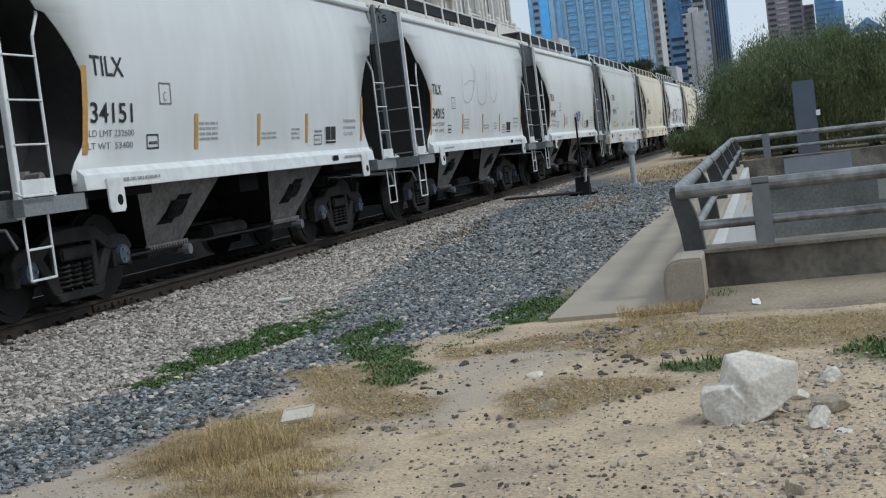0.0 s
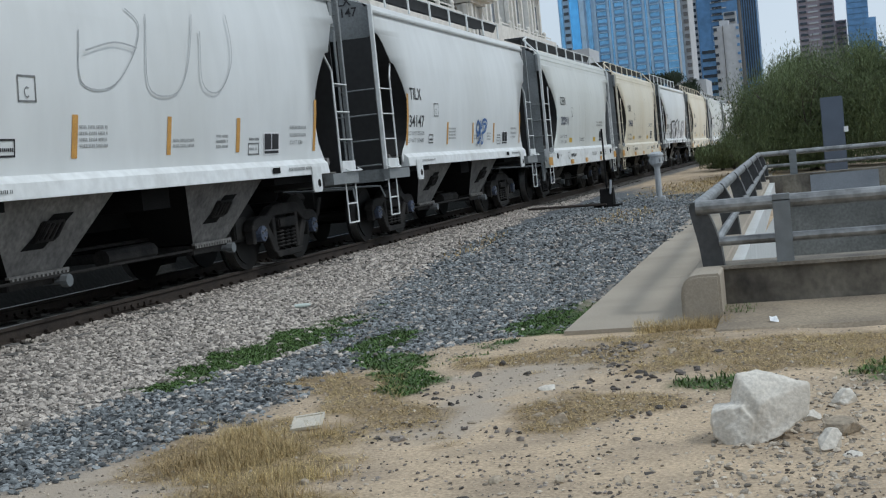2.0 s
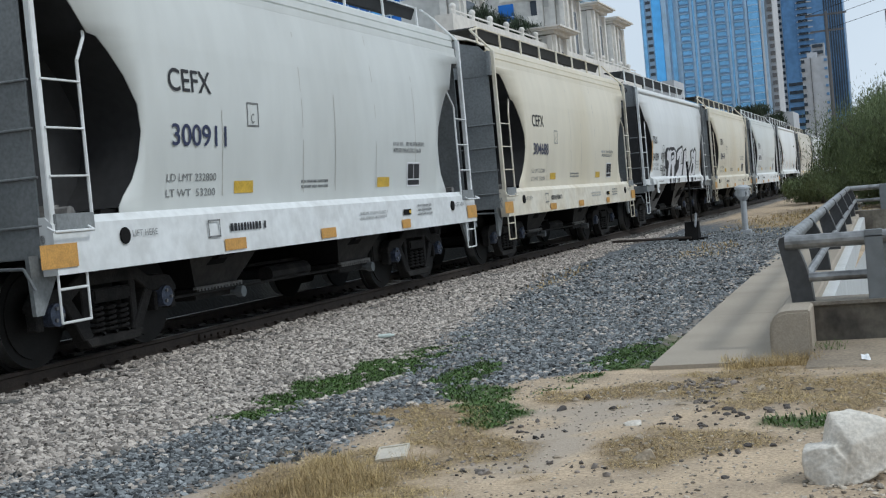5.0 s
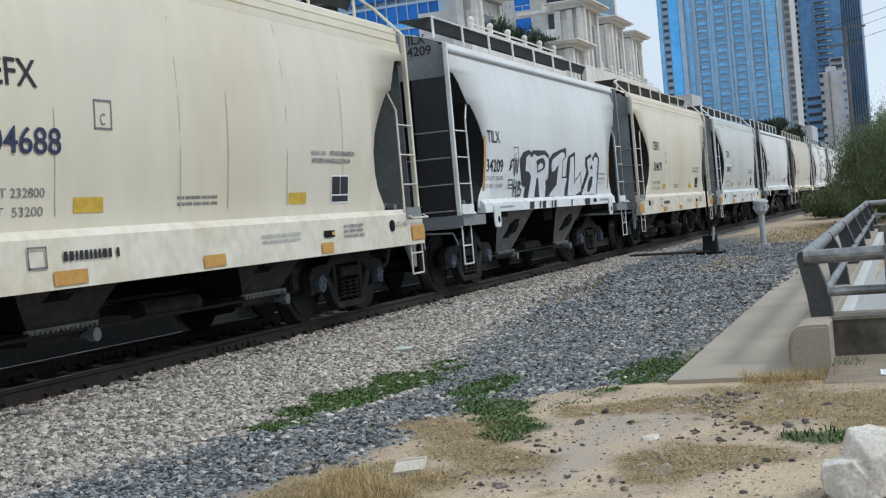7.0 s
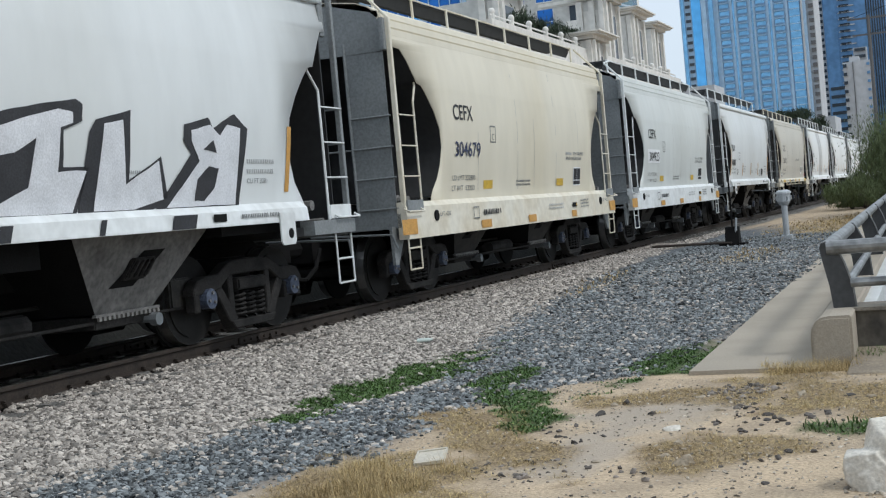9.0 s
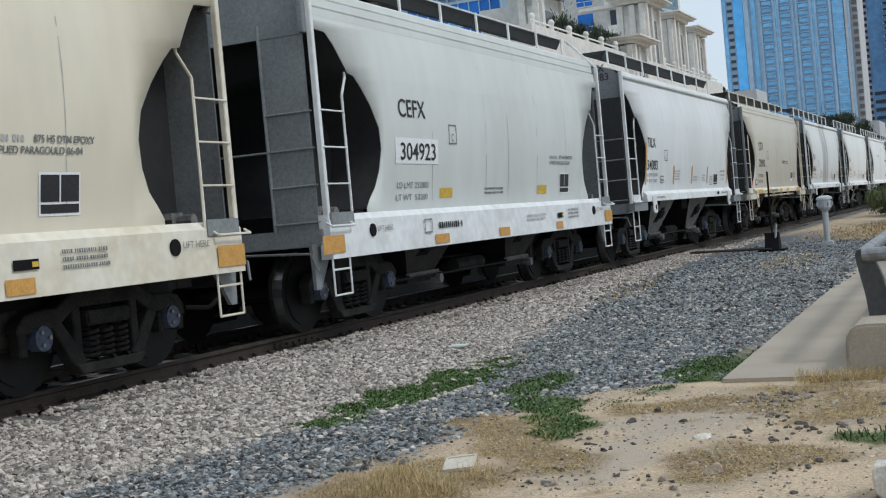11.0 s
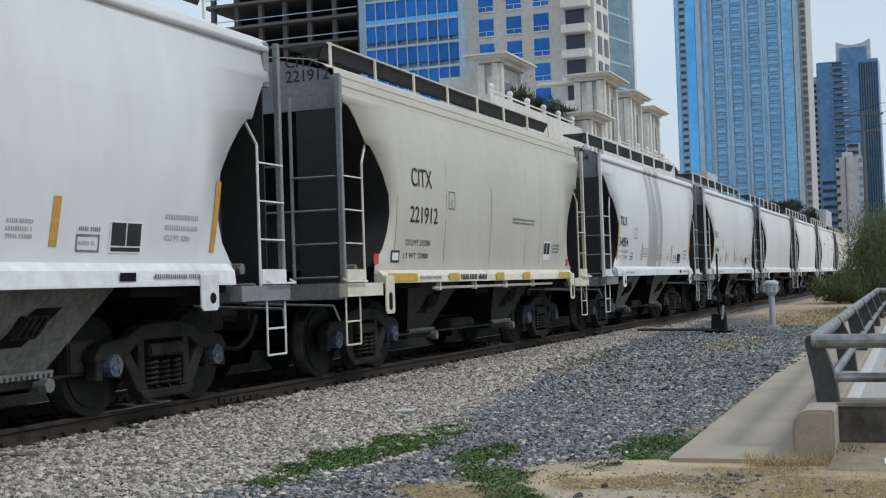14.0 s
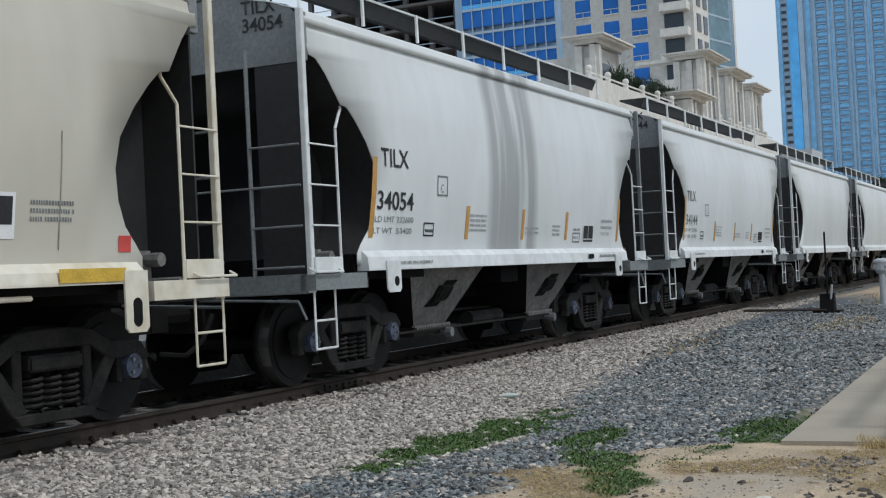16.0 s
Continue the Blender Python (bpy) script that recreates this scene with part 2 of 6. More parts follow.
tower_dark = mat("slate_blue_tower", (0.15, 0.30, 0.52), 0.35, 0.6, var=0.2, scale=0.05, fine=0.4)
tower_pale = mat("pale_tower_cladding", (0.46, 0.48, 0.51), 0.8, var=0.1, scale=0.1, fine=0.6)
brick_far = mat("mauve_brick_tower", (0.36, 0.32, 0.36), 0.9, var=0.15, scale=0.1, fine=0.6)
shaded_bed = mat("shade_dark_ballast", (0.022, 0.019, 0.017), 0.9, var=0.5, scale=9, fine=60, bump=0.02)
bank_dark = mat("near_black_bank", (0.011, 0.011, 0.008), 0.95, var=0.5, scale=1.2, fine=14, bump=0.03)
raw_frame = mat("raw_concrete_frame", (0.13, 0.13, 0.135), 0.9, var=0.2, scale=0.2)

# ---- mesh helpers ----


def mesh(bm, name, *mats):
    me = bpy.data.meshes.new(name)
    bm.to_mesh(me)
    bm.free()
    for m in mats:
        me.materials.append(m)
    return me


def part(name, bm, material, parent, label=""):
    me = bm if isinstance(bm, bpy.types.Mesh) else mesh(bm, name, material)
    ob = new(name, me)
    ob.parent = parent
    return tagged(ob, label)


def thing(name, label, category, group="", at=(0, 0, 0)):
    ob = new(name)
    ob.location = at
    return tagged(ob, label, category, group)


def cube(bm, x0, x1, y0, y1, z0, z1, bevel=0.0):
    r = bmesh.ops.create_cube(bm, size=1, matrix=Matrix.Translation(((x0 + x1) / 2, (y0 + y1) / 2, (z0 + z1) / 2)) @ Matrix.Diagonal((x1 - x0, y1 - y0, z1 - z0, 1)))
    if bevel:
        es = list({ed for v in r["verts"] for ed in v.link_edges})
        bmesh.ops.bevel(bm, geom=es, offset=bevel, segments=2, affect="EDGES")
    return r["verts"]


def boxes(*bs, bevel=0.0):
    bm = bmesh.new()
    for b in bs:
        cube(bm, *b, bevel=bevel)
    return bm


def tube(bm, p, q, r, n=8, r2=None):
    p, q = Vector(p), Vector(q)
    d = q - p
    m = Matrix.Translation((p + q) / 2) @ d.to_track_quat("Z", "Y").to_matrix().to_4x4()
    return bmesh.ops.create_cone(bm, cap_ends=True, segments=n, radius1=r, radius2=r if r2 is None else r2, depth=d.length, matrix=m)["verts"]


def pipe(pts, r, n=8):
    bm = bmesh.new()
    for p, q in zip(pts, pts[1:]):
        tube(bm, p, q, r, n)
    for p in pts[1:-1]:
        bmesh.ops.create_icosphere(bm, subdivisions=1, radius=r * 1.02, matrix=Matrix.Translation(p))
    return bm


def prism(bm, outline, axis, a, b):
    """Sweeps a closed outline of (u, v) along an axis: 'x': (y, z), 'y': (x, z), 'z': (x, y)."""
    def at(u, v, w):
        return (w, u, v) if axis == "x" else (u, w, v) if axis == "y" else (u, v, w)
    lo = [bm.verts.new(at(u, v, a)) for u, v in outline]
    hi = [bm.verts.new(at(u, v, b)) for u, v in outline]
    bm.faces.new(lo[::-1])
    bm.faces.new(hi)
    n = len(outline)
    for i in range(n):
        bm.faces.new((lo[i], lo[(i + 1) % n], hi[(i + 1) % n], hi[i]))
    bmesh.ops.recalc_face_normals(bm, faces=bm.faces)
    return bm


def scatter(name, xs, ys, zs, sizes, material, label, seed, flat=0.7, kind="stuff", category="gravel"):
    """Many small angular stones as one mesh."""
    rng = np.random.default_rng(seed)
    bm = bmesh.new()
    bmesh.ops.create_icosphere(bm, subdivisions=1, radius=1)
    bv = np.array([v.co for v in bm.verts])
    bf = np.array([[v.index for v in f.verts] for f in bm.faces])
    bm.free()
    bv, bf = bv[:12] if len(bv) == 12 else bv, bf
    n, k, f = len(xs), len(bv), len(bf)
    jit = bv[None] * rng.uniform(0.5, 1.3, (n, k, 1))
    ax = rng.normal(size=(n, 3, 3))
    q, _ = np.linalg.qr(ax)
    v = np.einsum("nij,nkj->nki", q, jit * np.array([1.0, 0.8, 0.6]))
    v *= np.asarray(sizes)[:, None, None]
    v[:, :, 2] *= flat
    v += np.stack([xs, ys, zs], 1)[:, None, :]
    faces = (bf[None] + (np.arange(n) * k)[:, None, None]).reshape(-1, 3)
    me = bpy.data.meshes.new(name)
    me.vertices.add(n * k)
    me.vertices.foreach_set("co", v.reshape(-1).astype(np.float32))
    me.loops.add(n * f * 3)
    me.loops.foreach_set("vertex_index", faces.reshape(-1).astype(np.int32))
    me.polygons.add(n * f)
    me.polygons.foreach_set("loop_start", (np.arange(n * f) * 3).astype(np.int32))
    me.update(calc_edges=True)
    me.polygons.foreach_set("use_smooth", np.zeros(n * f, dtype=bool))
    me.materials.append(material)
    return tagged(new(name, me), label, category, kind=kind)


def blades(name, xs, ys, zs, lengths, width, rise, material, label, seed, category="grass", parent=None):
    """Many bent grass blades or leaves as one mesh; rise: lowest and highest angle of a blade's foot, in degrees."""
    rng = np.random.default_rng(seed)
    n = len(xs)
    az, el = rng.uniform(0, 2 * np.pi, n), np.radians(rise[0] + (rise[1] - rise[0]) * rng.random(n) ** 1.5)
    ln = lengths * rng.uniform(0.5, 1.3, n)
    w = width * rng.uniform(0.6, 1.3, n)
    dx, dy = np.cos(az), np.sin(az)
    curl, twist = rng.uniform(0.1, 0.9, n), rng.normal(0, 0.5, n)
    base = np.stack([xs, ys, zs], 1)
    side = np.stack([-dy * w, dx * w, 0 * w], 1)
    def step(a, e, k):
        return np.stack([np.cos(a) * np.cos(e), np.sin(a) * np.cos(e), np.sin(e)], 1) * (ln * k)[:, None]
    mid = base + step(az, el, 0.55)
    tip = mid + step(az + twist, el - curl, 0.45)
    tip[:, 2] = np.maximum(tip[:, 2], zs + 0.002)
    p = np.stack([base - side, base + side, mid - side * 0.8, mid + side * 0.8, tip], 1)
    faces = np.array([[0, 1, 3], [0, 3, 2], [2, 3, 4]])[None] + (np.arange(n) * 5)[:, None, None]
    me = bpy.data.meshes.new(name)
    me.vertices.add(n * 5)
    me.vertices.foreach_set("co", p.reshape(-1).astype(np.float32))
    me.loops.add(n * 9)
    me.loops.foreach_set("vertex_index", faces.reshape(-1).astype(np.int32))
    me.polygons.add(n * 3)
    me.polygons.foreach_set("loop_start", (np.arange(n * 3) * 3).astype(np.int32))
    me.update(calc_edges=True)
    me.materials.append(material)
    ob = new(name, me)
    if parent:
        ob.parent = parent
        return ob
    return tagged(ob, label, category, kind="stuff")


# ---- ground: plan of the zones ----
RAIL_Z, TRACK_X = 0.265, -9.28
PIT = (-1.9, 14.0, 11.3, 30.6)


def wob(x, y, s, k=0.0):
    return noise.noise(Vector((x * s + k, y * s - k, k * 0.37)))


def height(x, y):
    h = 0.0
    d = abs(x - TRACK_X)
    h += 0.07 * min(1, max(0, (3.4 - d) / 1.7))
    h += 0.025 * wob(x, y, 0.8, 3) + 0.012 * wob(x, y, 3.1, 9)
    if -3.2 < x < -1.5 and 10.0 < y < 31:
        h = -0.02
    if y > 70 and x > -3:
        h += min(2.5, (y - 70) * 0.02)
    return h


def blob(x, y, cx, cy, rx, ry, turn=0.0, k=0.0):
    c, s = math.cos(turn), math.sin(turn)
    u, v = ((x - cx) * c + (y - cy) * s) / rx, (-(x - cx) * s + (y - cy) * c) / ry
    return 1 - math.sqrt(u * u + v * v) + 0.7 * wob(x, y, 2.4, k) + 0.4 * wob(x, y, 7, k + 5)


def edge_x(y):
    """Line between the pale ballast and the blue-grey gravel."""
    return float(np.interp(y, (5, 7.9, 9.3, 10.4, 12.2, 13.8, 17, 22.4, 30), (-6.2, -5.8, -5.4, -5.2, -5.45, -5.85, -6.4, -7.0, -7.5)))


def gravel_right(y):
    """Line between the blue-grey gravel and the dirt, then along the footpath."""
    return float(np.interp(y, (4, 5.5, 6.5, 7.4, 8.0, 8.9, 9.9, 10.3, 10.7, 14.6, 19, 28, 40), (-5.5, -5.05, -4.75, -4.42, -4.35, -4.35, -4.0, -3.45, -3.08, -3.12, -3.2, -3.5, -3.8)))


def zones(x, y):
    """Shares of ballast, blue gravel, green plants and dry grass at a place on the ground."""
    n = 0.35 * wob(x, y, 1.4, 21) + 0.2 * wob(x, y, 5, 33)
    light = min(1, max(0, (edge_x(y) + n * 0.5 - x) / 0.3 + 0.5))
    if x < TRACK_X - 3.2:
        light = min(light, max(0, 1 - (TRACK_X - 3.2 - x) / 0.8))
    dk = min(1, max(0, (44 + 8 * n - y) / 4)) * min(1, max(0, (gravel_right(y) + n * 0.35 - x) / 0.3 + 0.5)) * (1 - light)
    g = max(blob(x, y, -5.54, 10.7, 0.40, 2.0, -0.02, 1) + 0.06, blob(x, y, -4.5, 10.5, 0.27, 0.75, 0.1, 2) - 0.02, blob(x, y, -4.2, 9.5, 0.3, 0.8, 0.45, 3) - 0.1, blob(x, y, -3.25, 11.1, 0.28, 1.25, -0.2, 4) + 0.05, blob(x, y, -3.75, 8.6, 0.25, 0.6, 0.3, 6) - 0.15,
            blob(x, y, -1.66, 7.85, 0.22, 0.26, 0, 7), blob(x, y, -0.62, 8.0, 0.38, 0.5, 0, 8) - 0.05)
    d = max(blob(x, y, -3.88, 6.5, 0.55, 1.25, 0.49, 11) + 0.05, blob(x, y, -3.8, 8.0, 0.38, 1.2, 0.64, 12), blob(x, y, -3.0, 9.15, 0.85, 0.36, 0.1, 13), blob(x, y, -1.4, 8.85, 1.1, 0.75, 0, 14), blob(x, y, -2.2, 9.7, 0.5, 0.4, 0, 20),
            blob(x, y, -2.33, 7.3, 0.42, 0.45, 0.1, 15), blob(x, y, -0.3, 8.8, 1.6, 0.6, 0, 16), blob(x, y, -4.9, 27.0, 0.7, 3.0, 0.05, 17) - 0.1, blob(x, y, -4.2, 42.0, 2.0, 9, 0.0, 18), blob(x, y, -6.5, 21.0, 0.3, 3.0, 0.1, 19) - 0.1)
    return light, dk, min(1, max(0, g * 3)), min(1, max(0, d * 3))


def ground_sheet():
    xs = [-900, -300, -120, -60, -30, -20] + list(np.arange(-16, -8.2, 0.4)) + list(np.arange(-8.2, 1.2, 0.1)) + list(np.arange(1.2, 6, 0.5)) + [8, 11, 14, 20, 40, 90, 250, 900]
    ys = [-300, -80, -30, -15, -8, -4] + list(np.arange(-2, 4, 0.5)) + list(np.arange(4, 16, 0.1)) + list(np.arange(16, 34, 0.3)) + list(np.arange(34, 80, 2.0)) + [90, 110, 140, 200, 300, 500, 900, 1600]
    xs += [PIT[0], PIT[1]]
    ys += [PIT[2], PIT[3]]
    xs, ys = sorted(set(round(float(v), 3) for v in xs)), sorted(set(round(float(v), 3) for v in ys))
    verts, cols = [], []
    for y in ys:
        for x in xs:
            verts.append((x, y, height(x, y)))
            cols.append(zones(x, y))
    nx, faces = len(xs), []
    for j in range(len(ys) - 1):
        for i in range(nx - 1):
            mx, my = (xs[i] + xs[i + 1]) / 2, (ys[j] + ys[j + 1]) / 2
            if PIT[0] < mx < PIT[1] and PIT[2] < my < PIT[3]:
                continue
            k = j * nx + i
            faces.append((k, k + 1, k + nx + 1, k + nx))
    me = bpy.data.meshes.new("ground")
    me.from_pydata(verts, [], faces)
    at = me.attributes.new("zone", "FLOAT_COLOR", "POINT")
    at.data.foreach_set("color", np.array(cols, dtype=np.float32).reshape(-1))
    at = me.attributes.new("worn", "FLOAT", "POINT")
    at.data.foreach_set("value", np.array([min(0.75, max(0, 2.2 * max(blob(v[0], v[1], -2.9, 8.6, 0.55, 0.6, 0.3, 80), blob(v[0], v[1], -3.05, 7.4, 0.3, 0.85, 0.0, 81), blob(v[0], v[1], -4.9, 5.6, 1.2, 1.2, 0, 82)))) for v in verts], dtype=np.float32))
    m = mat("dirt_ground", (0.57, 0.44, 0.30), 0.95, var=0.32, scale=1.9, fine=55, bump=0.02, dirt=(0.37, 0.29, 0.205))
    t, n = m.node_tree, m.node_tree.nodes
    p = n["Principled BSDF"]
    out = p.inputs["Base Color"].links[0].from_socket
    av = n.new("ShaderNodeAttribute")
    av.attribute_name = "zone"
    sep = n.new("ShaderNodeSeparateColor")
    t.links.new(av.outputs["Color"], sep.inputs[0])
    tc = n.new("ShaderNodeTexCoord")
    wa, wm = n.new("ShaderNodeAttribute"), n.new("ShaderNodeMixRGB")
    wa.attribute_name = "worn"
    wm.inputs[2].default_value = (0.38, 0.325, 0.265, 1)
    t.links.new(wa.outputs["Fac"], wm.inputs[0])
    t.links.new(out, wm.inputs[1])
    out = wm.outputs[0]
    for sock, c0, c1, sc in ((sep.outputs[0], (0.06, 0.056, 0.05), (0.30, 0.285, 0.265), 28), (sep.outputs[1], (0.04, 0.044, 0.05), (0.17, 0.185, 0.2), 30), (sep.outputs[2], (0.04, 0.07, 0.018), (0.11, 0.12, 0.05), 22), (av.outputs["Alpha"], (0.15, 0.105, 0.06), (0.38, 0.285, 0.16), 45)):
        v, r, mx = n.new("ShaderNodeTexVoronoi"), n.new("ShaderNodeValToRGB"), n.new("ShaderNodeMixRGB")
        v.inputs["Scale"].default_value = sc
        t.links.new(tc.outputs["Object"], v.inputs["Vector"])
        r.color_ramp.elements[0].color, r.color_ramp.elements[1].color = (*c1, 1), (*c0, 1)
        r.color_ramp.elements[0].position, r.color_ramp.elements[1].position = 0.15, 0.75
        t.links.new(v.outputs["Distance"], r.inputs[0])
        t.links.new(sock, mx.inputs[0])
        t.links.new(out, mx.inputs[1])
        t.links.new(r.outputs[0], mx.inputs[2])
        out = mx.outputs[0]
    t.links.new(out, p.inputs["Base Color"])
    me.materials.append(m)
    for pl in me.polygons:
        pl.use_smooth = True
    tagged(new("ground", me), "bare tan dirt with gravel, dry grass and green weeds", "ground", kind="structure")


ground_sheet()


def strewn(count, x0, x1, y0, y1, test, seed, thin=0.0):
    """Random places in a rectangle that pass the test, fewer with distance if thin."""
    rng = random.Random(seed)
    out = []
    for _ in range(count):
        x, y = rng.uniform(x0, x1), rng.uniform(y0, y1)
        if PIT[0] - 0.4 < x and PIT[2] - 0.4 < y:
            continue
        if rng.random() < test(x, y):
            out.append((x, y, height(x, y)))
    return np.array(out).T


def stones(name, count, rect, test, smin, smax, material, label, seed):
    x, y, z = strewn(count, *rect, test, seed)
    s = smin + (smax - smin) * np.random.default_rng(seed).random(len(x)) ** 2
    return scatter(name, x, y, z + s * 0.15, s, material, label, seed)


stones("ballast_gravel", 34000, (-7.95, -5.0, 5.0, 17), lambda x, y: zones(x, y)[0] * (1 - 0.96 * zones(x, y)[2]), 0.016, 0.043, ballast_stone, "light grey and pinkish crushed track ballast", 1)
stones("ballast_gravel", 14000, (-8.0, -5.8, 17, 42), lambda x, y: zones(x, y)[0], 0.03, 0.06, ballast_stone, "light grey and pinkish crushed track ballast", 2)
stones("ballast_gravel", 9000, (-11.4, -7.2, 4, 30), lambda x, y: 0 if -10.6 < x < -8.38 else 1, 0.025, 0.05, ballast_stone, "crushed ballast between the wooden ties", 3)
x, y, z = strewn(9000, -8.43, -7.75, 4, 34, lambda a, b: 1 if wob(a, b, 1.3, 61) > -0.25 else 0.4, 31)
scatter("ballast_gravel", x, y, z * 0 + 0.07 + (-7.75 - x) * 0.06, 0.022 + 0.025 * np.random.default_rng(31).random(len(x)), ballast_stone, "crushed ballast heaped over the tie ends", 31)
stones("blue_gravel", 52000, (-6.4, -2.95, 4.8, 16), lambda x, y: zones(x, y)[1] * (1 - 0.93 * zones(x, y)[2]) * (1 - zones(x, y)[3]), 0.010, 0.034, blue_stone, "blue-grey crushed gravel beside the track", 4)
stones("blue_gravel", 14000, (-7.0, -3.2, 16, 36), lambda x, y: zones(x, y)[1], 0.025, 0.055, blue_stone, "blue-grey crushed gravel beside the track", 5)
stones("blue_gravel", 17000, (-6.4, -3.1, 4.8, 30), lambda x, y: zones(x, y)[1] * (1 - 0.9 * zones(x, y)[2]) * 0.8, 0.010, 0.04, ballast_stone, "pale stones among the blue-grey gravel", 6)
stones("pebbles", 22000, (-5.4, 1.2, 4.4, 10.0), lambda x, y: (1 - zones(x, y)[1]) * (0.25 + 0.75 * max(0, wob(x, y, 1.1, 44) + 0.2)), 0.003, 0.016, pebble, "tan and grey pebbles on bare dirt", 7)
stones("pebbles", 5000, (-4.2, 0.6, 4.3, 6.3), lambda x, y: (1 - zones(x, y)[3]) * max(0, 0.35 + wob(x, y, 1.7, 45)), 0.003, 0.017, grey_stone, "grey and brown rubble trodden into dirt", 46)
stones("pebbles", 5200, (-1.6, 1.2, 4.4, 8.0), lambda x, y: 0.9, 0.004, 0.026, pebble, "loose limestone rubble on dirt", 8)
stones("stone_chips", 420, (-2.75, -2.2, 8.6, 9.75), lambda x, y: min(1, max(0, 3 * blob(x, y, -2.45, 9.15, 0.22, 0.5, 0.2, 51))), 0.008, 0.034, grey_stone, "grey broken stones in a heap on dirt", 52)
stones("stone_chips", 380, (-3.6, -2.2, 6.3, 7.4), lambda x, y: min(1, max(0, 3 * max(blob(x, y, -2.6, 6.8, 0.3, 0.2, 0, 53), blob(x, y, -3.25, 6.95, 0.35, 0.3, 0.3, 54)))), 0.006, 0.03, grey_stone, "dark brown stone chips scattered on dirt", 55)
stones("stone_chips", 900, (-3.5, -1.6, 5.2, 9.4), lambda x, y: min(1, max(0, wob(x, y, 1.5, 50) * 3 - 0.2)) * (1 - zones(x, y)[3]), 0.008, 0.034, dark_stone, "dark brown stone chips scattered on dirt", 9)


def turf(name, count, rect, idx, h, width, rise, material, label, seed, patchy=0.0):
    x, y, z = strewn(count, *rect, lambda a, b: zones(a, b)[idx] * min(1, max(0, 1 + patchy * (wob(a, b, 9, 2) + 0.6 * wob(a, b, 23, 4) - 0.12))), seed)
    hs = h * (0.5 + np.random.default_rng(seed).random(len(x)))
    return blades(name, x, y, z, hs, width, rise, material, label, seed)


turf("green_weeds", 210000, (-6.2, -2.9, 7.6, 13.2), 2, 0.036, 0.0048, (0, 50), green_leaf, "low green clover and weeds in gravel", 11, 0.9)
turf("green_weeds", 16000, (-2.1, 0.4, 7.2, 8.8), 2, 0.05, 0.005, (10, 70), green_leaf, "green weeds growing beside a boulder", 16, 1.0)
turf("dry_grass", 330000, (-5.2, 1.2, 5.0, 10.3), 3, 0.05, 0.0011, (0, 45), dry_leaf, "matted straw-coloured dry grass on dirt", 12, 1.6)
turf("dry_grass", 14000, (-6.9, -2.2, 18, 54), 3, 0.11, 0.010, (10, 70), dry_leaf, "straw-coloured dry grass beside gravel", 13)
_r = random.Random(14)
px_, py_, ph_ = [], [], []
for _ in range(64):
    u_, v_ = _r.gauss(0, 0.2), _r.gauss(0, 0.42)
    cx, cy, ch = -3.78 + u_ - 0.47 * v_, 6.2 + v_ * 0.88, _r.uniform(0.03, 0.12)
    for _ in range(230):
        px_.append(cx + _r.gauss(0, 0.06))
        py_.append(cy + _r.gauss(0, 0.06))
        ph_.append(ch * _r.uniform(0.5, 1.3))
pz_ = np.array([height(u, v) for u, v in zip(px_, py_)])
blades("dry_grass_tuft", np.array(px_), np.array(py_), pz_, np.array(ph_), 0.0011, (15, 88), dry_leaf, "taller straw-coloured grass tufts on dirt", 14)
x, y, z = strewn(5200, -2.5, -1.75, 10.0, 10.45, lambda a, b: min(1, max(0, 1.1 - abs(a + 2.05) * 2.4 + wob(a, b, 5, 3))), 15)
blades("dry_grass_tuft", x, y, z, np.full(len(x), 0.10), 0.0014, (30, 88), dry_leaf, "dry grass tuft against a concrete kerb", 15)
x, y, z = strewn(900, -1.95, -1.6, 10.5, 10.85, lambda a, b: 0.8, 17)
blades("green_weeds", x, y, z + 0.03, np.full(len(x), 0.08), 0.004, (20, 80), green_leaf, "small weeds at the foot of a parapet", 17)

# ---- track ----


def rail(x, label):
    bm = bmesh.new()
    o = [(-0.07, -0.16), (0.07, -0.16), (0.07, -0.148), (0.012, -0.128), (0.012, -0.045), (0.036, -0.034), (0.036, -0.006), (0.03, 0), (-0.03, 0), (-0.036, -0.006), (-0.036, -0.034), (-0.012, -0.045), (-0.012, -0.128), (-0.07, -0.148)]
    prism(bm, [(u, v) for u, v in o], "y", -40, 420)
    for f in bm.faces:
        if f.normal.z > 0.9 and f.calc_center_median().z > -0.01:
            f.material_index = 1
    ob = new("rail", mesh(bm, "rail", rail_steel, rail_top))
    ob.location = (x, 0, RAIL_Z)
    tagged(ob, label, "rail", "track rails")
    clip = bmesh.new()
    cube(clip, 0.045, 0.105, -0.04, 0.04, -0.165, -0.125, bevel=0.008)
    cube(clip, 0.03, 0.075, -0.025, 0.025, -0.14, -0.105, bevel=0.006)
    cm = mesh(clip, "rail_anchor", rail_steel)
    for k in range(56):
        for d in (-0.15, 0.15) if k % 2 else (0.15,):
            o = new("rail_anchor", cm)
            o.parent = ob
            o.location = (0, 2 + k * 0.56 + d, 0)
    joint = bmesh.new()
    cube(joint, 0.012, 0.04, -0.45, 0.45, -0.125, -0.05, bevel=0.006)
    for k in range(6):
        tube(joint, (0.035, -0.36 + k * 0.144, -0.088), (0.065, -0.36 + k * 0.144, -0.088), 0.018, 6)
    jm = mesh(joint, "joint_bar", rail_steel)
    for yy in (13.4, 25.3):
        o = new("joint_bar", jm)
        o.parent = ob
        o.location = (0, yy, 0)


rail(TRACK_X + 0.754, "rusty brown steel rail with worn head on ties")
rail(TRACK_X - 0.754, "rusty brown steel rail with worn head on ties")


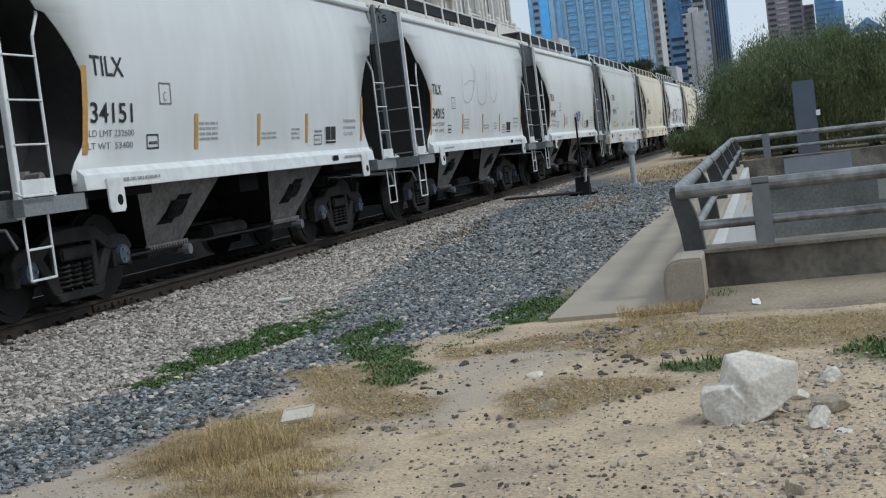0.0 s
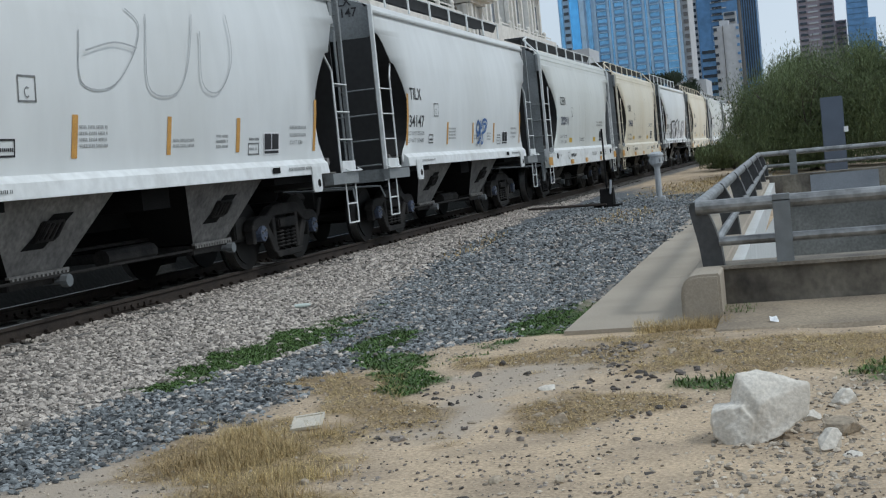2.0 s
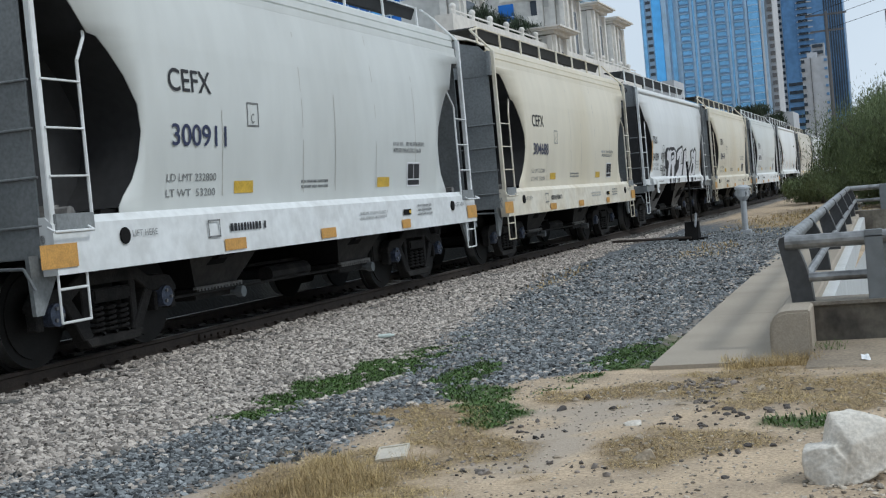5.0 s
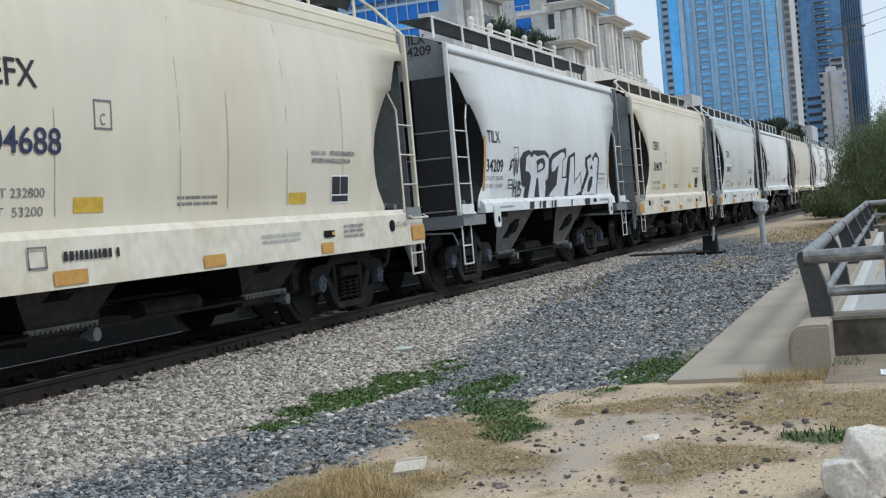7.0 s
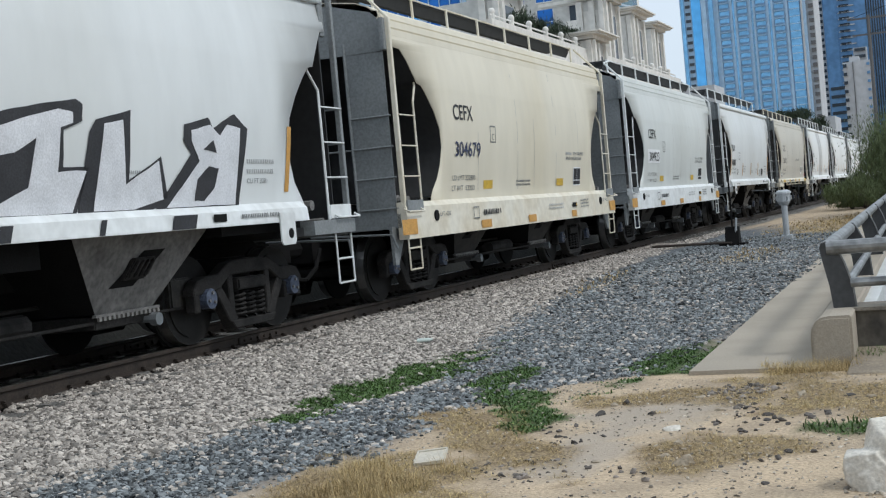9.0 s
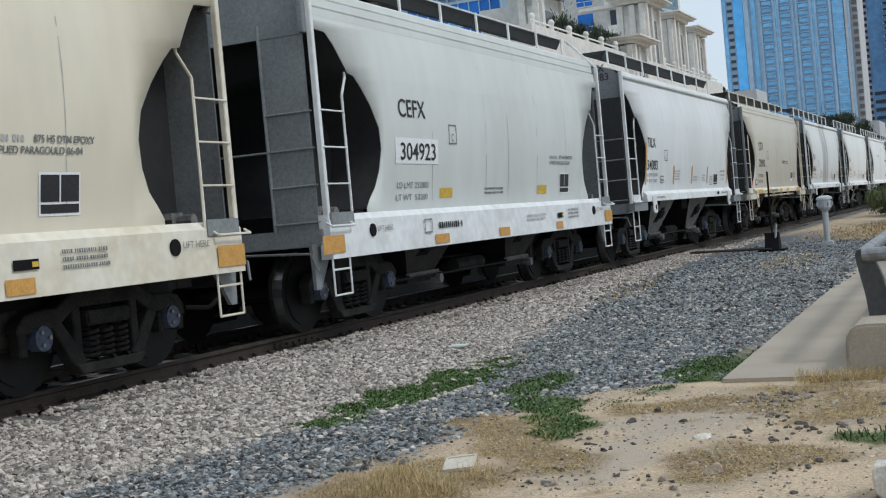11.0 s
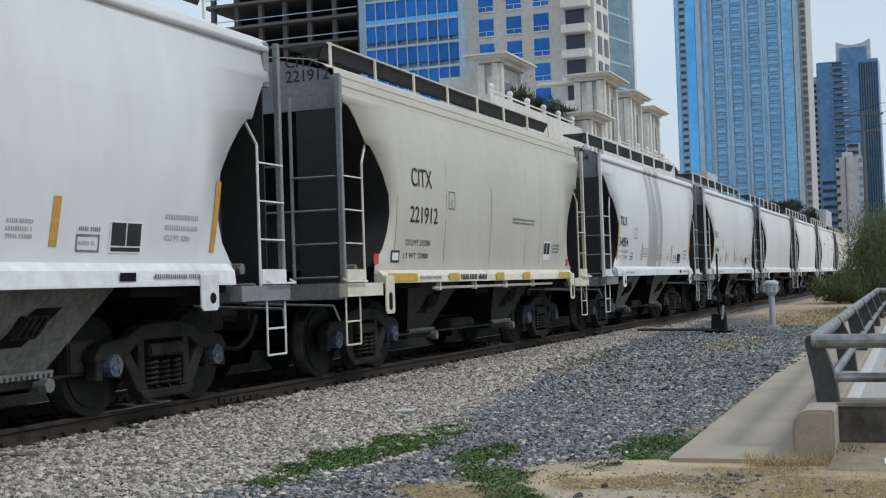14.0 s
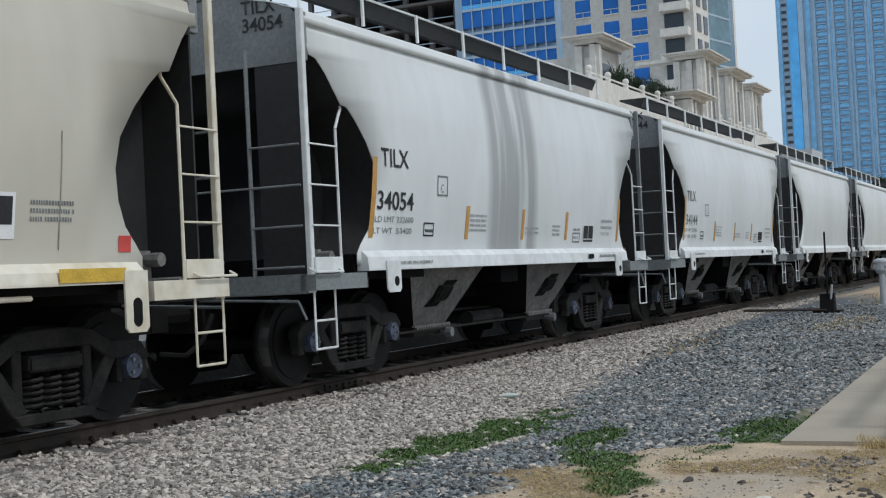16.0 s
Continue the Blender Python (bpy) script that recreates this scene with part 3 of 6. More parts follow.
# the shade under the train is put into this bed's colour
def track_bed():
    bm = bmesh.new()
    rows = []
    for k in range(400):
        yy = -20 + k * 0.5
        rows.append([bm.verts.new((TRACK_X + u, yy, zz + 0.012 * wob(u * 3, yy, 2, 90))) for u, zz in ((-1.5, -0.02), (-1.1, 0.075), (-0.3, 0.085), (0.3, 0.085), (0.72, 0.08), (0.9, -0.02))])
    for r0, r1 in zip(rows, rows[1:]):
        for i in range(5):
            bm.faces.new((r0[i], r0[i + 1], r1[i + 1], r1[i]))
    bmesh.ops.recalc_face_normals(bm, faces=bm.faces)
    tagged(new("track_bed", mesh(bm, "track_bed", shaded_bed)), "ballast between the rails, darkened for shade under the train", "track bed", kind="structure")


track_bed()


def ties():
    bm = bmesh.new()
    cube(bm, -1.3, 1.3, -0.115, 0.115, -0.19, 0, bevel=0.012)
    cube(bm, 0.60, 0.92, -0.09, 0.09, -0.01, 0.018)
    cube(bm, -0.92, -0.60, -0.09, 0.09, -0.01, 0.018)
    me = mesh(bm, "tie", tie_wood)
    rng = random.Random(5)
    for k in range(90):
        ob = new("tie", me)
        ob.matrix_world = pose(TRACK_X + rng.uniform(-0.05, 0.07), 2 + k * 0.56, RAIL_Z - 0.165, 0, 0, rng.uniform(-1.2, 1.2))
        tagged(ob, "weathered grey wooden railway tie in ballast", "railway tie", "ties under the rails")


ties()


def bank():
    """An added near-black bank closes the track's far side in place of shade."""
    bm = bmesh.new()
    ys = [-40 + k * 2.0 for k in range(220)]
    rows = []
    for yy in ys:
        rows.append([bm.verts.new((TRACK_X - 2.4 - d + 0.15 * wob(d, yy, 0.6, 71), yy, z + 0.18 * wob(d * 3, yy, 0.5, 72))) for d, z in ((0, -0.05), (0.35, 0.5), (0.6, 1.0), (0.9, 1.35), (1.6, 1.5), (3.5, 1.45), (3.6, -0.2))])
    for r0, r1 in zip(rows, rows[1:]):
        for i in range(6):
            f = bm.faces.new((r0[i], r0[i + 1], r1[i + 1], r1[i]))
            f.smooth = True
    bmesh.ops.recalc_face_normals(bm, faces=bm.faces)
    ob = new("bank", mesh(bm, "bank", bank_dark))
    tagged(ob, "added near-black bank standing in for dark under the train", "bank", kind="structure")


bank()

# ---- pavement, parapets, pit ----


def path_x(y):
    return -3.02 - 0.026 * (y - 10.3)


def pavement():
    bm = bmesh.new()
    y, rng = 10.3, random.Random(2)
    root = tagged(new("pavement"), "worn tan concrete footpath along a parapet", "footpath", kind="structure")
    while y < 62:
        b = bmesh.new()
        y2 = y + 3.5
        o = [(path_x(y), y), (-2.02 - 0.02 * (y - 11), y), (-2.02 - 0.02 * (y2 - 11), y2 - 0.004), (path_x(y2), y2 - 0.004)]
        prism(b, o, "z", -0.1, 0.012 + rng.uniform(-0.001, 0.001))
        part("slab", b, concrete, root)
        y = y2
    bm.free()


pavement()


def parapets():
    root = tagged(new("wall_parapet"), "stained concrete parapet round an underpass", "parapet", kind="structure")
    b = bmesh.new()
    prism(b, [(-1.86, 11.0), (13.5, 10.7), (13.5, 11.1), (-1.86, 11.35)], "z", -3.2, 0.355)
    part("front_wall", b, concrete_dark, root, "stained brown concrete wall")
    b = bmesh.new()
    prism(b, [(-1.86, 10.96), (13.5, 10.66), (13.5, 11.14), (-1.86, 11.39)], "z", 0.335, 0.362)
    part("coping", b, concrete_top, root)
    b = bmesh.new()
    vs = [(-2.14, -0.1), (-1.84, -0.1), (-1.84, 0.345), (-1.855, 0.36), (-2.0, 0.36), (-2.06, 0.35), (-2.10, 0.32), (-2.13, 0.27), (-2.14, 0.20)]
    prism(b, vs, "y", 10.42, 31.2)
    for v in b.verts:
        v.co.x -= 0.02 * (v.co.y - 11)
    near = [v for v in b.verts if v.co.y < 10.5]
    cap = [f for f in b.faces if all(v in near for v in f.verts)]
    bmesh.ops.bevel(b, geom=[ed for f in cap for ed in f.edges], offset=0.02, segments=2, affect="EDGES", clamp_overlap=True)
    part("kerb_block", b, concrete, root, "pale concrete kerb with rounded end")
    b = bmesh.new()
    prism(b, [(-1.88, -3.2), (-1.73, -3.2), (-1.73, 0.28), (-1.88, 0.28)], "y", 11.4, 30.6)
    for v in b.verts:
        v.co.x -= 0.02 * (v.co.y - 11)
    part("ledge", b, ledge_white, root, "white painted inner ledge")
    b = boxes((-2.4, 14, 30.6, 31.1, -0.12, 0.42))
    part("far_beam", b, concrete_dark, root)
    b = boxes((-2.4, 14, 30.75, 31.1, -3.2, -0.12))
    part("far_wall", b, concrete_grey, root)
    for x0, x1, z0, z1, m in ((-1.35, 0.1, -0.06, 0.38, graffiti_cover), (0.6, 1.5, -0.75, -0.3, concrete_pale), (1.2, 2.6, -0.05, 0.36, concrete_pale)):
        yy = 30.594 if z0 > -0.2 else 30.744
        part("painted_patch", boxes((x0, x1, yy, yy + 0.05, z0, z1)), m, root)
    part("pit_floor", boxes((-2.4, 14, 11.2, 31, -3.3, -3.1)), concrete_grey, root)
    part("side_wall", boxes((14, 14.3, 11, 31, -3.2, 0.3)), concrete_grey, root)
    # sloping apron in front of the wall
    b = bmesh.new()
    prism(b, [(9.75, -0.06), (10.95, -0.06), (10.95, 0.06), (9.85, 0.02)], "x", -1.84, 6)
    ap = part("apron", b, concrete_dirty, root, "concrete apron covered in brown dirt")


parapets()


def railing():
    root = thing("railing", "grey galvanised pipe railing on curved plate posts", "railing")
    A, B = Vector((-2.02, 11.05, 0.83)), Vector((-2.44, 30.8, 0.93))
    C, D = Vector((13, 10.85, 0.79)), Vector((13, 30.85, 0.80))
    def low(p, dz, dx=0.05):
        return (p.x + dx, p.y, p.z - dz)
    part("top_rail", pipe([C, A], 0.056, 14), galv, root)
    part("top_rail", pipe([A, B], 0.056, 14), galv, root)
    part("top_rail", pipe([B, D], 0.056, 12), galv, root)
    part("lower_rail", pipe([low(C, 0.28), low(A, 0.28, 0.16)], 0.037, 12), galv, root)
    part("lower_rail", pipe([low(A, 0.28, 0.14), low(B, 0.28, 0.14)], 0.037, 10), galv, root)
    part("lower_rail", pipe([low(B, 0.28, 0.14), low(D, 0.28)], 0.037, 10), galv, root)
    # plate posts that bend outwards to the rail
    def plate(th):
        b = bmesh.new()
        outer = [(0.02, -0.49), (-0.0, -0.3), (-0.035, -0.12), (-0.055, 0.0), (-0.04, 0.04)]
        inner = [(0.03, 0.055), (0.07, 0.0), (0.12, -0.12), (0.17, -0.3), (0.185, -0.49)]
        return prism(b, outer + inner, "y", -th / 2, th / 2)
    # fin steel is darkened to stand in for the shade on these plates
    me = mesh(plate(0.016), "post", fin_shade)
    flange = bmesh.new()
    pts = [(0.03, 0.055), (0.07, 0.0), (0.12, -0.12), (0.17, -0.3), (0.185, -0.49)]
    prism(flange, pts + [(u + 0.012, v) for u, v in pts[::-1]], "y", -0.018, 0.018)
    fme = mesh(flange, "edge_flange", galv)
    n = 6
    for k in range(n + 1):
        q = A.lerp(B, k / n)
        for d, nm in ((me, "post"), (fme, "edge_flange")):
            o = new(nm, d)
            o.parent = root
            o.location = q
    for k in range(6):
        q = A.lerp(C, (0.66 + k * 2.9) / (C - A).length)
        b = boxes((q.x - 0.066, q.x + 0.066, q.y - 0.066, q.y - 0.05, 0.36, q.z + 0.02), (q.x - 0.012, q.x + 0.012, q.y - 0.05, q.y + 0.12, 0.36, q.z - 0.02), (q.x - 0.066, q.x + 0.066, q.y - 0.066, q.y + 0.06, q.z + 0.005, q.z + 0.06), bevel=0.003)
        part("post", b, galv_dull, root, "flat grey steel plate post")
    for k in range(6):
        q = B.lerp(D, (0.75 + k * 2.9) / (D - B).length)
        part("post", boxes((q.x - 0.08, q.x + 0.08, q.y - 0.07, q.y + 0.05, 0.42, q.z + 0.05), bevel=0.004), galv_dull, root)


railing()

# ---- hopper cars ----
WIDTHS = [(1.2, 1.49), (1.46, 1.50), (1.7, 1.53), (2.0, 1.565), (2.3, 1.585), (2.6, 1.59), (2.9, 1.58), (3.2, 1.55), (3.5, 1.50), (3.75, 1.46), (3.86, 1.45)]
EDGE = [(1.36, 4.58), (1.46, 4.50), (1.6, 4.36), (1.8, 4.26), (2.05, 4.21), (2.3, 4.26), (2.55, 4.44), (2.75, 4.64), (2.88, 4.80), (2.90, 4.93), (3.02, 5.02), (3.2, 5.16), (3.34, 5.30), (3.36, 5.42), (3.6, 5.44), (3.86, 5.44)]
DROP = {"A": 0.13, "B": 0.2, "C": 0.24}      # how far each kind's roof lies below the tallest one


def interp(table, z):
    for (z0, a0), (z1, a1) in zip(table, table[1:]):
        if z <= z1:
            return a0 + (a1 - a0) * min(1, max(0, (z - z0) / (z1 - z0)))
    return table[-1][1]


def side_x(z):
    return interp(WIDTHS, z)


def edge_y(z, style):
    """Where the side sheet ends at a height; the deep-silled cars are cut back further."""
    return interp(EDGE, z) - (0.22 if style == "B" and z < 3.35 else 0.0)


def body_shell(style):
    """The rounded side sheets, cut back at the ends, and the arched roof."""
    bm = bmesh.new()
    ribs, dz = style != "A", DROP[style]
    top = 3.74 - dz if ribs else 3.83 - dz
    zs = [z for z in sorted(set([z for z, _ in EDGE] + [1.25, 1.3, 1.7, 2.17, 2.42, 3.46, top])) if 1.25 <= z <= top]
    for s in (1, -1):
        rows = []
        for z in zs:
            e = edge_y(z, style)
            ys = [-e] + [-3.9 + 7.8 * k / 12 for k in range(13)] + [e]
            rows.append([bm.verts.new((s * side_x(z), yy, z)) for yy in ys])
        for r0, r1 in zip(rows, rows[1:]):
            for i in range(len(r0) - 1):
                bm.faces.new((r0[i], r0[i + 1], r1[i + 1], r1[i]))
    # roof with a lip or three ribs along its eaves
    if ribs:
        prof = [(1.44, 3.70), (1.50, 3.71), (1.495, 3.80), (1.455, 3.81), (1.475, 3.83), (1.465, 3.92), (1.415, 3.93), (1.435, 3.95), (1.42, 4.03), (1.34, 4.05), (1.28, 4.10), (1.1, 4.17), (0.6, 4.24), (0.0, 4.27)]
    else:
        prof = [(1.44, 3.80), (1.51, 3.81), (1.51, 3.86), (1.49, 3.93), (1.41, 3.97), (1.1, 4.08), (0.6, 4.19), (0.0, 4.23)]
    prof = [(u, v - dz) for u, v in prof]
    prof = prof + [(-u, v) for u, v in prof[-2::-1]]
    rows = [[bm.verts.new((u, yy, v)) for u, v in prof] for yy in (-5.46, -3, 0, 3, 5.46)]
    for r0, r1 in zip(rows, rows[1:]):
        for i in range(len(prof) - 1):
            bm.faces.new((r0[i], r0[i + 1], r1[i + 1], r1[i]))
    bmesh.ops.recalc_face_normals(bm, faces=bm.faces)
    for f in bm.faces:
        f.smooth = f.calc_center_median().z < (3.69 if ribs else 3.84) - dz
    bmesh.ops.solidify(bm, geom=list(bm.faces), thickness=0.012)
    return bm


def ladder_side(y0, y1, z0, z1, x, bent):
    """Two stiles and their rungs on the car's side; the inner stile bends to the body at its top."""
    bm = bmesh.new()
    s = 1 if y1 > y0 else -1
    tube(bm, (x, y1, z0), (x, y1, z1 - 0.22), 0.016, 6)
    tube(bm, (x, y1, z1 - 0.22), (x - 0.03, y1 + s * 0.17, z1), 0.016, 6)
    tube(bm, (x - 0.03, y1 + s * 0.17, z1), (x - 0.03, y1 + s * 0.17, z1 + 0.06), 0.016, 6)
    z = z0 + 0.12
    while z < z1 - 0.2:
        tube(bm, (x + 0.01, y0, z), (x + 0.01, y1, z), 0.010, 6)
        z += 0.405
    return bm


def coil_mesh():
    bm = bmesh.new()
    rings = []
    for k in range(48):
        w = k * 0.785
        c, out = Vector((0.075 * math.cos(w), 0.075 * math.sin(w), 0.0061 * k)), Vector((math.cos(w), math.sin(w), 0))
        rings.append([bm.verts.new(c + out * 0.02 * math.cos(v) + Vector((0, 0, 0.017 * math.sin(v)))) for v in (0, 1.257, 2.513, 3.77, 5.027)])
    for r0, r1 in zip(rings, rings[1:]):
        for i in range(5):
            bm.faces.new((r0[i], r0[(i + 1) % 5], r1[(i + 1) % 5], r1[i]))
    bmesh.ops.recalc_face_normals(bm, faces=bm.faces)
    return mesh(bm, "spring", truck_iron)


COIL = coil_mesh()


def truck(parent, y, spin):
    root = new("truck")
    root.parent = parent
    root.location = (0, y, 0)
    wheels = []
    for s in (1, -1):
        b = bmesh.new()
        # cast side frame: a truss with two windows and a spring nest
        top = [(-1.14, 0.56), (-1.05, 0.66), (-0.90, 0.69), (-0.66, 0.69), (-0.44, 0.80), (-0.2, 0.83), (0.2, 0.83), (0.44, 0.80), (0.66, 0.69), (0.90, 0.69), (1.05, 0.66), (1.14, 0.56), (1.14, 0.50), (0.64, 0.54), (0.42, 0.67), (-0.42, 0.67), (-0.64, 0.54), (-1.14, 0.50)]
        prism(b, top, "x", s * 0.93, s * 1.07)
        for q in (1, -1):
            prism(b, [(q * 0.60, 0.58), (q * 0.76, 0.58), (q * 0.46, 0.16), (q * 0.30, 0.20)], "x", s * 0.93, s * 1.06)
            prism(b, [(q * 0.34, 0.68), (q * 0.44, 0.68), (q * 0.44, 0.18), (q * 0.34, 0.18)], "x", s * 0.93, s * 1.05)
            prism(b, [(q * 0.74, 0.52), (q * 0.80, 0.52), (q * 0.80, 0.33), (q * 0.74, 0.33)], "x", s * 0.94, s * 1.06)
            prism(b, [(q * 1.02, 0.56), (q * 1.12, 0.56), (q * 1.12, 0.33), (q * 1.02, 0.33)], "x", s * 0.94, s * 1.06)
        prism(b, [(-0.48, 0.19), (0.48, 0.19), (0.40, 0.10), (-0.40, 0.10)], "x", s * 0.92, s * 1.08)
        bmesh.ops.bevel(b, geom=list(b.edges), offset=0.012, segments=1, affect="EDGES")
        part("side_frame", b, truck_iron, root)
        for q in (-0.2, 0.0, 0.2):
            o = new("spring", COIL)
            o.parent = root
            o.location = (s * 1.0, q, 0.2)
        part("bolster_end", boxes((s * 0.9, s * 1.09, -0.3, 0.3, 0.5, 0.63), bevel=0.02) if s > 0 else boxes((-1.09, -0.9, -0.3, 0.3, 0.5, 0.63), bevel=0.02), truck_iron, root)
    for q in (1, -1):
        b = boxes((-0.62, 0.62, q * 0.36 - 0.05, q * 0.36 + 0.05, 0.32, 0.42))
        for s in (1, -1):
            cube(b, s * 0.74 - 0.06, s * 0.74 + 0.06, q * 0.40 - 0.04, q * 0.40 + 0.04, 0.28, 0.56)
        part("brake_beam", b, near_black, root)
    part("bolster", boxes((-0.95, 0.95, -0.22, 0.22, 0.45, 0.85), bevel=0.02), near_black, root)
    b = bmesh.new()
    for s in (1, -1):
        x0 = s * 0.70
        tube(b, (s * 0.675, 0, 0), (s * 0.705, 0, 0), 0.50, 28)
        tube(b, (s * 0.70, 0, 0), (s * 0.83, 0, 0), 0.46, 28)
        tube(b, (s * 0.82, 0, 0), (s * 0.845, 0, 0), 0.38, 24, )
        tube(b, (s * 0.84, 0, 0), (s * 1.0, 0, 0), 0.11, 12)
        cap = tube(b, (s * 1.0, 0, 0), (s * 1.115, 0, 0), 0.105, 14)
        for v in cap:
            for f in v.link_faces:
                f.material_index = 1
        for k in range(3):
            aa = k * 2.094
            cap = tube(b, (s * 1.11, 0.06 * math.cos(aa), 0.06 * math.sin(aa)), (s * 1.135, 0.06 * math.cos(aa), 0.06 * math.sin(aa)), 0.018, 6)
            for v in cap:
                for f in v.link_faces:
                    f.material_index = 2
        for f in b.faces:
            c = f.calc_center_median()
            if f.material_index == 0 and abs(math.hypot(c.y, c.z) - 0.46) < 0.03 and abs(f.normal.x) < 0.3:
                f.material_index = 2
    tube(b, (-0.7, 0, 0), (0.7, 0, 0), 0.085, 10)
    me = mesh(b, "wheelset", wheel_iron, cap_blue, tread)
    for q in (1, -1):
        o = new("wheelset", me)
        o.parent = root
        o.location = (0, q * 0.89, 0.46)
    return root


def hopper_car(style, body_m, sill_m, label):
    """style: 'A' straight shallow sill with lifting pads, 'B' deep sill to the ends, 'C' as A with a thin sill."""
    car = thing("hopper_car", label, "hopper car", "cars of the freight train")
    part("body", body_shell(style), body_m, car)
    P, dz = 5.42 if style == "B" else 5.58, DROP[style]      # corner posts, roof drop
    top, bot = {"A": (1.37, 1.175), "B": (1.29, 0.82), "C": (1.30, 1.15)}[style]
    for s in (1, -1):
        b = bmesh.new()
        ends = 5.46 if style == "B" else 4.5
        x0 = 1.50
        prism(b, [(s * x0, top + 0.02), (s * (x0 + 0.07), top - 0.05), (s * (x0 + 0.085), bot + 0.02), (s * (x0 + 0.085), bot), (s * (x0 - 0.06), bot), (s * (x0 - 0.06), top + 0.02)], "y", -ends, ends)
        part("side_sill", b, sill_m, car)
        if style != "B":
            for q in (1, -1):
                b = boxes((min(s * 1.42, s * 1.60), max(s * 1.42, s * 1.60), q * 5.1 - 0.52, q * 5.1 + 0.52, 1.0, 1.16))
                part("end_sill", b, sill_m if style == "C" else end_grey, car)
                b = bmesh.new()
                yy = q * (3.97 if style == "A" else 4.36)
                h, z0 = (0.16, 0.93) if style == "A" else (0.14, 0.76)
                outline = [(yy - h, bot + 0.1), (yy + h, bot + 0.1), (yy + h, z0 + 0.04), (yy + h - 0.04, z0), (yy - h + 0.04, z0), (yy - h, z0 + 0.04)]
                prism(b, outline, "x", s * 1.588, s * 1.605)
                pad = part("lifting_pad", b, sill_m, car)
                b = bmesh.new()
                for k in range(1 if style == "A" else 4):
                    zz = 1.05 if style == "A" else 0.86 + k * 0.04
                    tube(b, (s * 1.600, yy + (0.05 if style == "A" else 0), zz), (s * 1.609 + s * k * 0.0004, yy + (0.05 if style == "A" else 0), zz), 0.055, 14)
                part("lifting_hole", b, near_black, pad)
    for q in (1, -1):
        # upper end plate and the sloping end sheet beneath it
        b = bmesh.new()
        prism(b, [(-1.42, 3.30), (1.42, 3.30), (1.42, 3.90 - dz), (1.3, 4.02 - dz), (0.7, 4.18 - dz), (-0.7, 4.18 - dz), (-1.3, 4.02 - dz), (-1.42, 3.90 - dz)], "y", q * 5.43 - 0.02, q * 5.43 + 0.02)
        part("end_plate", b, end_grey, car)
        for s in (1, -1):
            part("corner_flange", boxes((s * 1.475 - 0.03, s * 1.475 + 0.03, q * 5.44 - 0.10, q * 5.44 + 0.03, 3.30, 3.92 - dz), bevel=0.008), end_grey, car)
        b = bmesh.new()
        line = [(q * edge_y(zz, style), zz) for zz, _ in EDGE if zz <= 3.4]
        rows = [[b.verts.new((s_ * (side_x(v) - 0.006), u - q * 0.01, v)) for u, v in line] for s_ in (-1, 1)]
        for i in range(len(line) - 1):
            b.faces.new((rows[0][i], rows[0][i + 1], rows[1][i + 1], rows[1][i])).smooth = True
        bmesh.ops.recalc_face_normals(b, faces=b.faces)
        part("slope_sheet", b, shaded_end_dark, car)
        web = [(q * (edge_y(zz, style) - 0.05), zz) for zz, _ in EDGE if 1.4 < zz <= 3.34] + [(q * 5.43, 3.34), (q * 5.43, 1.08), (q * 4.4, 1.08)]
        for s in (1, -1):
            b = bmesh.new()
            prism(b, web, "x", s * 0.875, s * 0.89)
            part("end_web", b, shaded_end_dark, car)
            part("end_panel", boxes((min(s * 0.89, s * 1.43), max(s * 0.89, s * 1.43), q * 5.43 - 0.012, q * 5.43 + 0.012, 1.10, 3.298)), end_grey if style == "B" else shaded_end_dark, car)
        part("bolster_box", boxes((-1.43, 1.43, min(q * 2.9, q * 4.56), max(q * 2.9, q * 4.56), 1.08, 1.35)), near_black, car)
        part("end_platform", boxes((-1.46, 1.46, min(q * 4.3, q * P), max(q * 4.3, q * P), 1.0, 1.1)), shaded_end_dark, car)
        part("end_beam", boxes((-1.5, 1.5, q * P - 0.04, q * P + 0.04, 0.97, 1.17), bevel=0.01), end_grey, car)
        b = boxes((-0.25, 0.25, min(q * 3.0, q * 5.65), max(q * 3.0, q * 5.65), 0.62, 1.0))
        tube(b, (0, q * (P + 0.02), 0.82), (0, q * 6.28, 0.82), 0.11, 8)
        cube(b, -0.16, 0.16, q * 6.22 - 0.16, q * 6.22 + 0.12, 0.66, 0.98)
        part("coupler", b, near_black, car)
        b = bmesh.new()
        tube(b, (1.15, q * 4.95, 1.1), (1.15, q * 4.95, 1.42), 0.11, 10)
        tube(b, (0.95, q * 4.95, 1.34), (1.4, q * 4.95, 1.34), 0.06, 8)
        tube(b, (0.92, q * 5.2, 1.16), (1.4, q * 5.2, 1.16), 0.03, 6)
        part("brake_valve", b, hopper_grey, car)
        b = bmesh.new()
        pts = [Vector((0.35, q * 5.62, 0.8)), Vector((0.38, q * 5.85, 0.55)), Vector((0.36, q * 6.1, 0.42)), Vector((0.2, q * 6.3, 0.45))]
        for p0, p1 in zip(pts, pts[1:]):
            tube(b, p0, p1, 0.028, 6)
        part("brake_hose", b, near_black, car)
        b = bmesh.new()
        tube(b, (0.3, q * 5.75, 0.95), (1.45, q * 5.72, 0.9), 0.014, 6)
        tube(b, (1.45, q * 5.72, 0.9), (1.5, q * 5.66, 0.72), 0.014, 6)
        part("uncoupling_lever", b, galv_dull, car)
        if style == "B":
            for s in (1, -1):
                b = bmesh.new()
                prism(b, [(q * 5.58, 1.0), (q * 5.1, 1.0), (q * 5.45, 0.5), (q * 5.55, 0.5)], "x", s * 1.36, s * 1.40)
                part("gusset", b, end_grey, car)
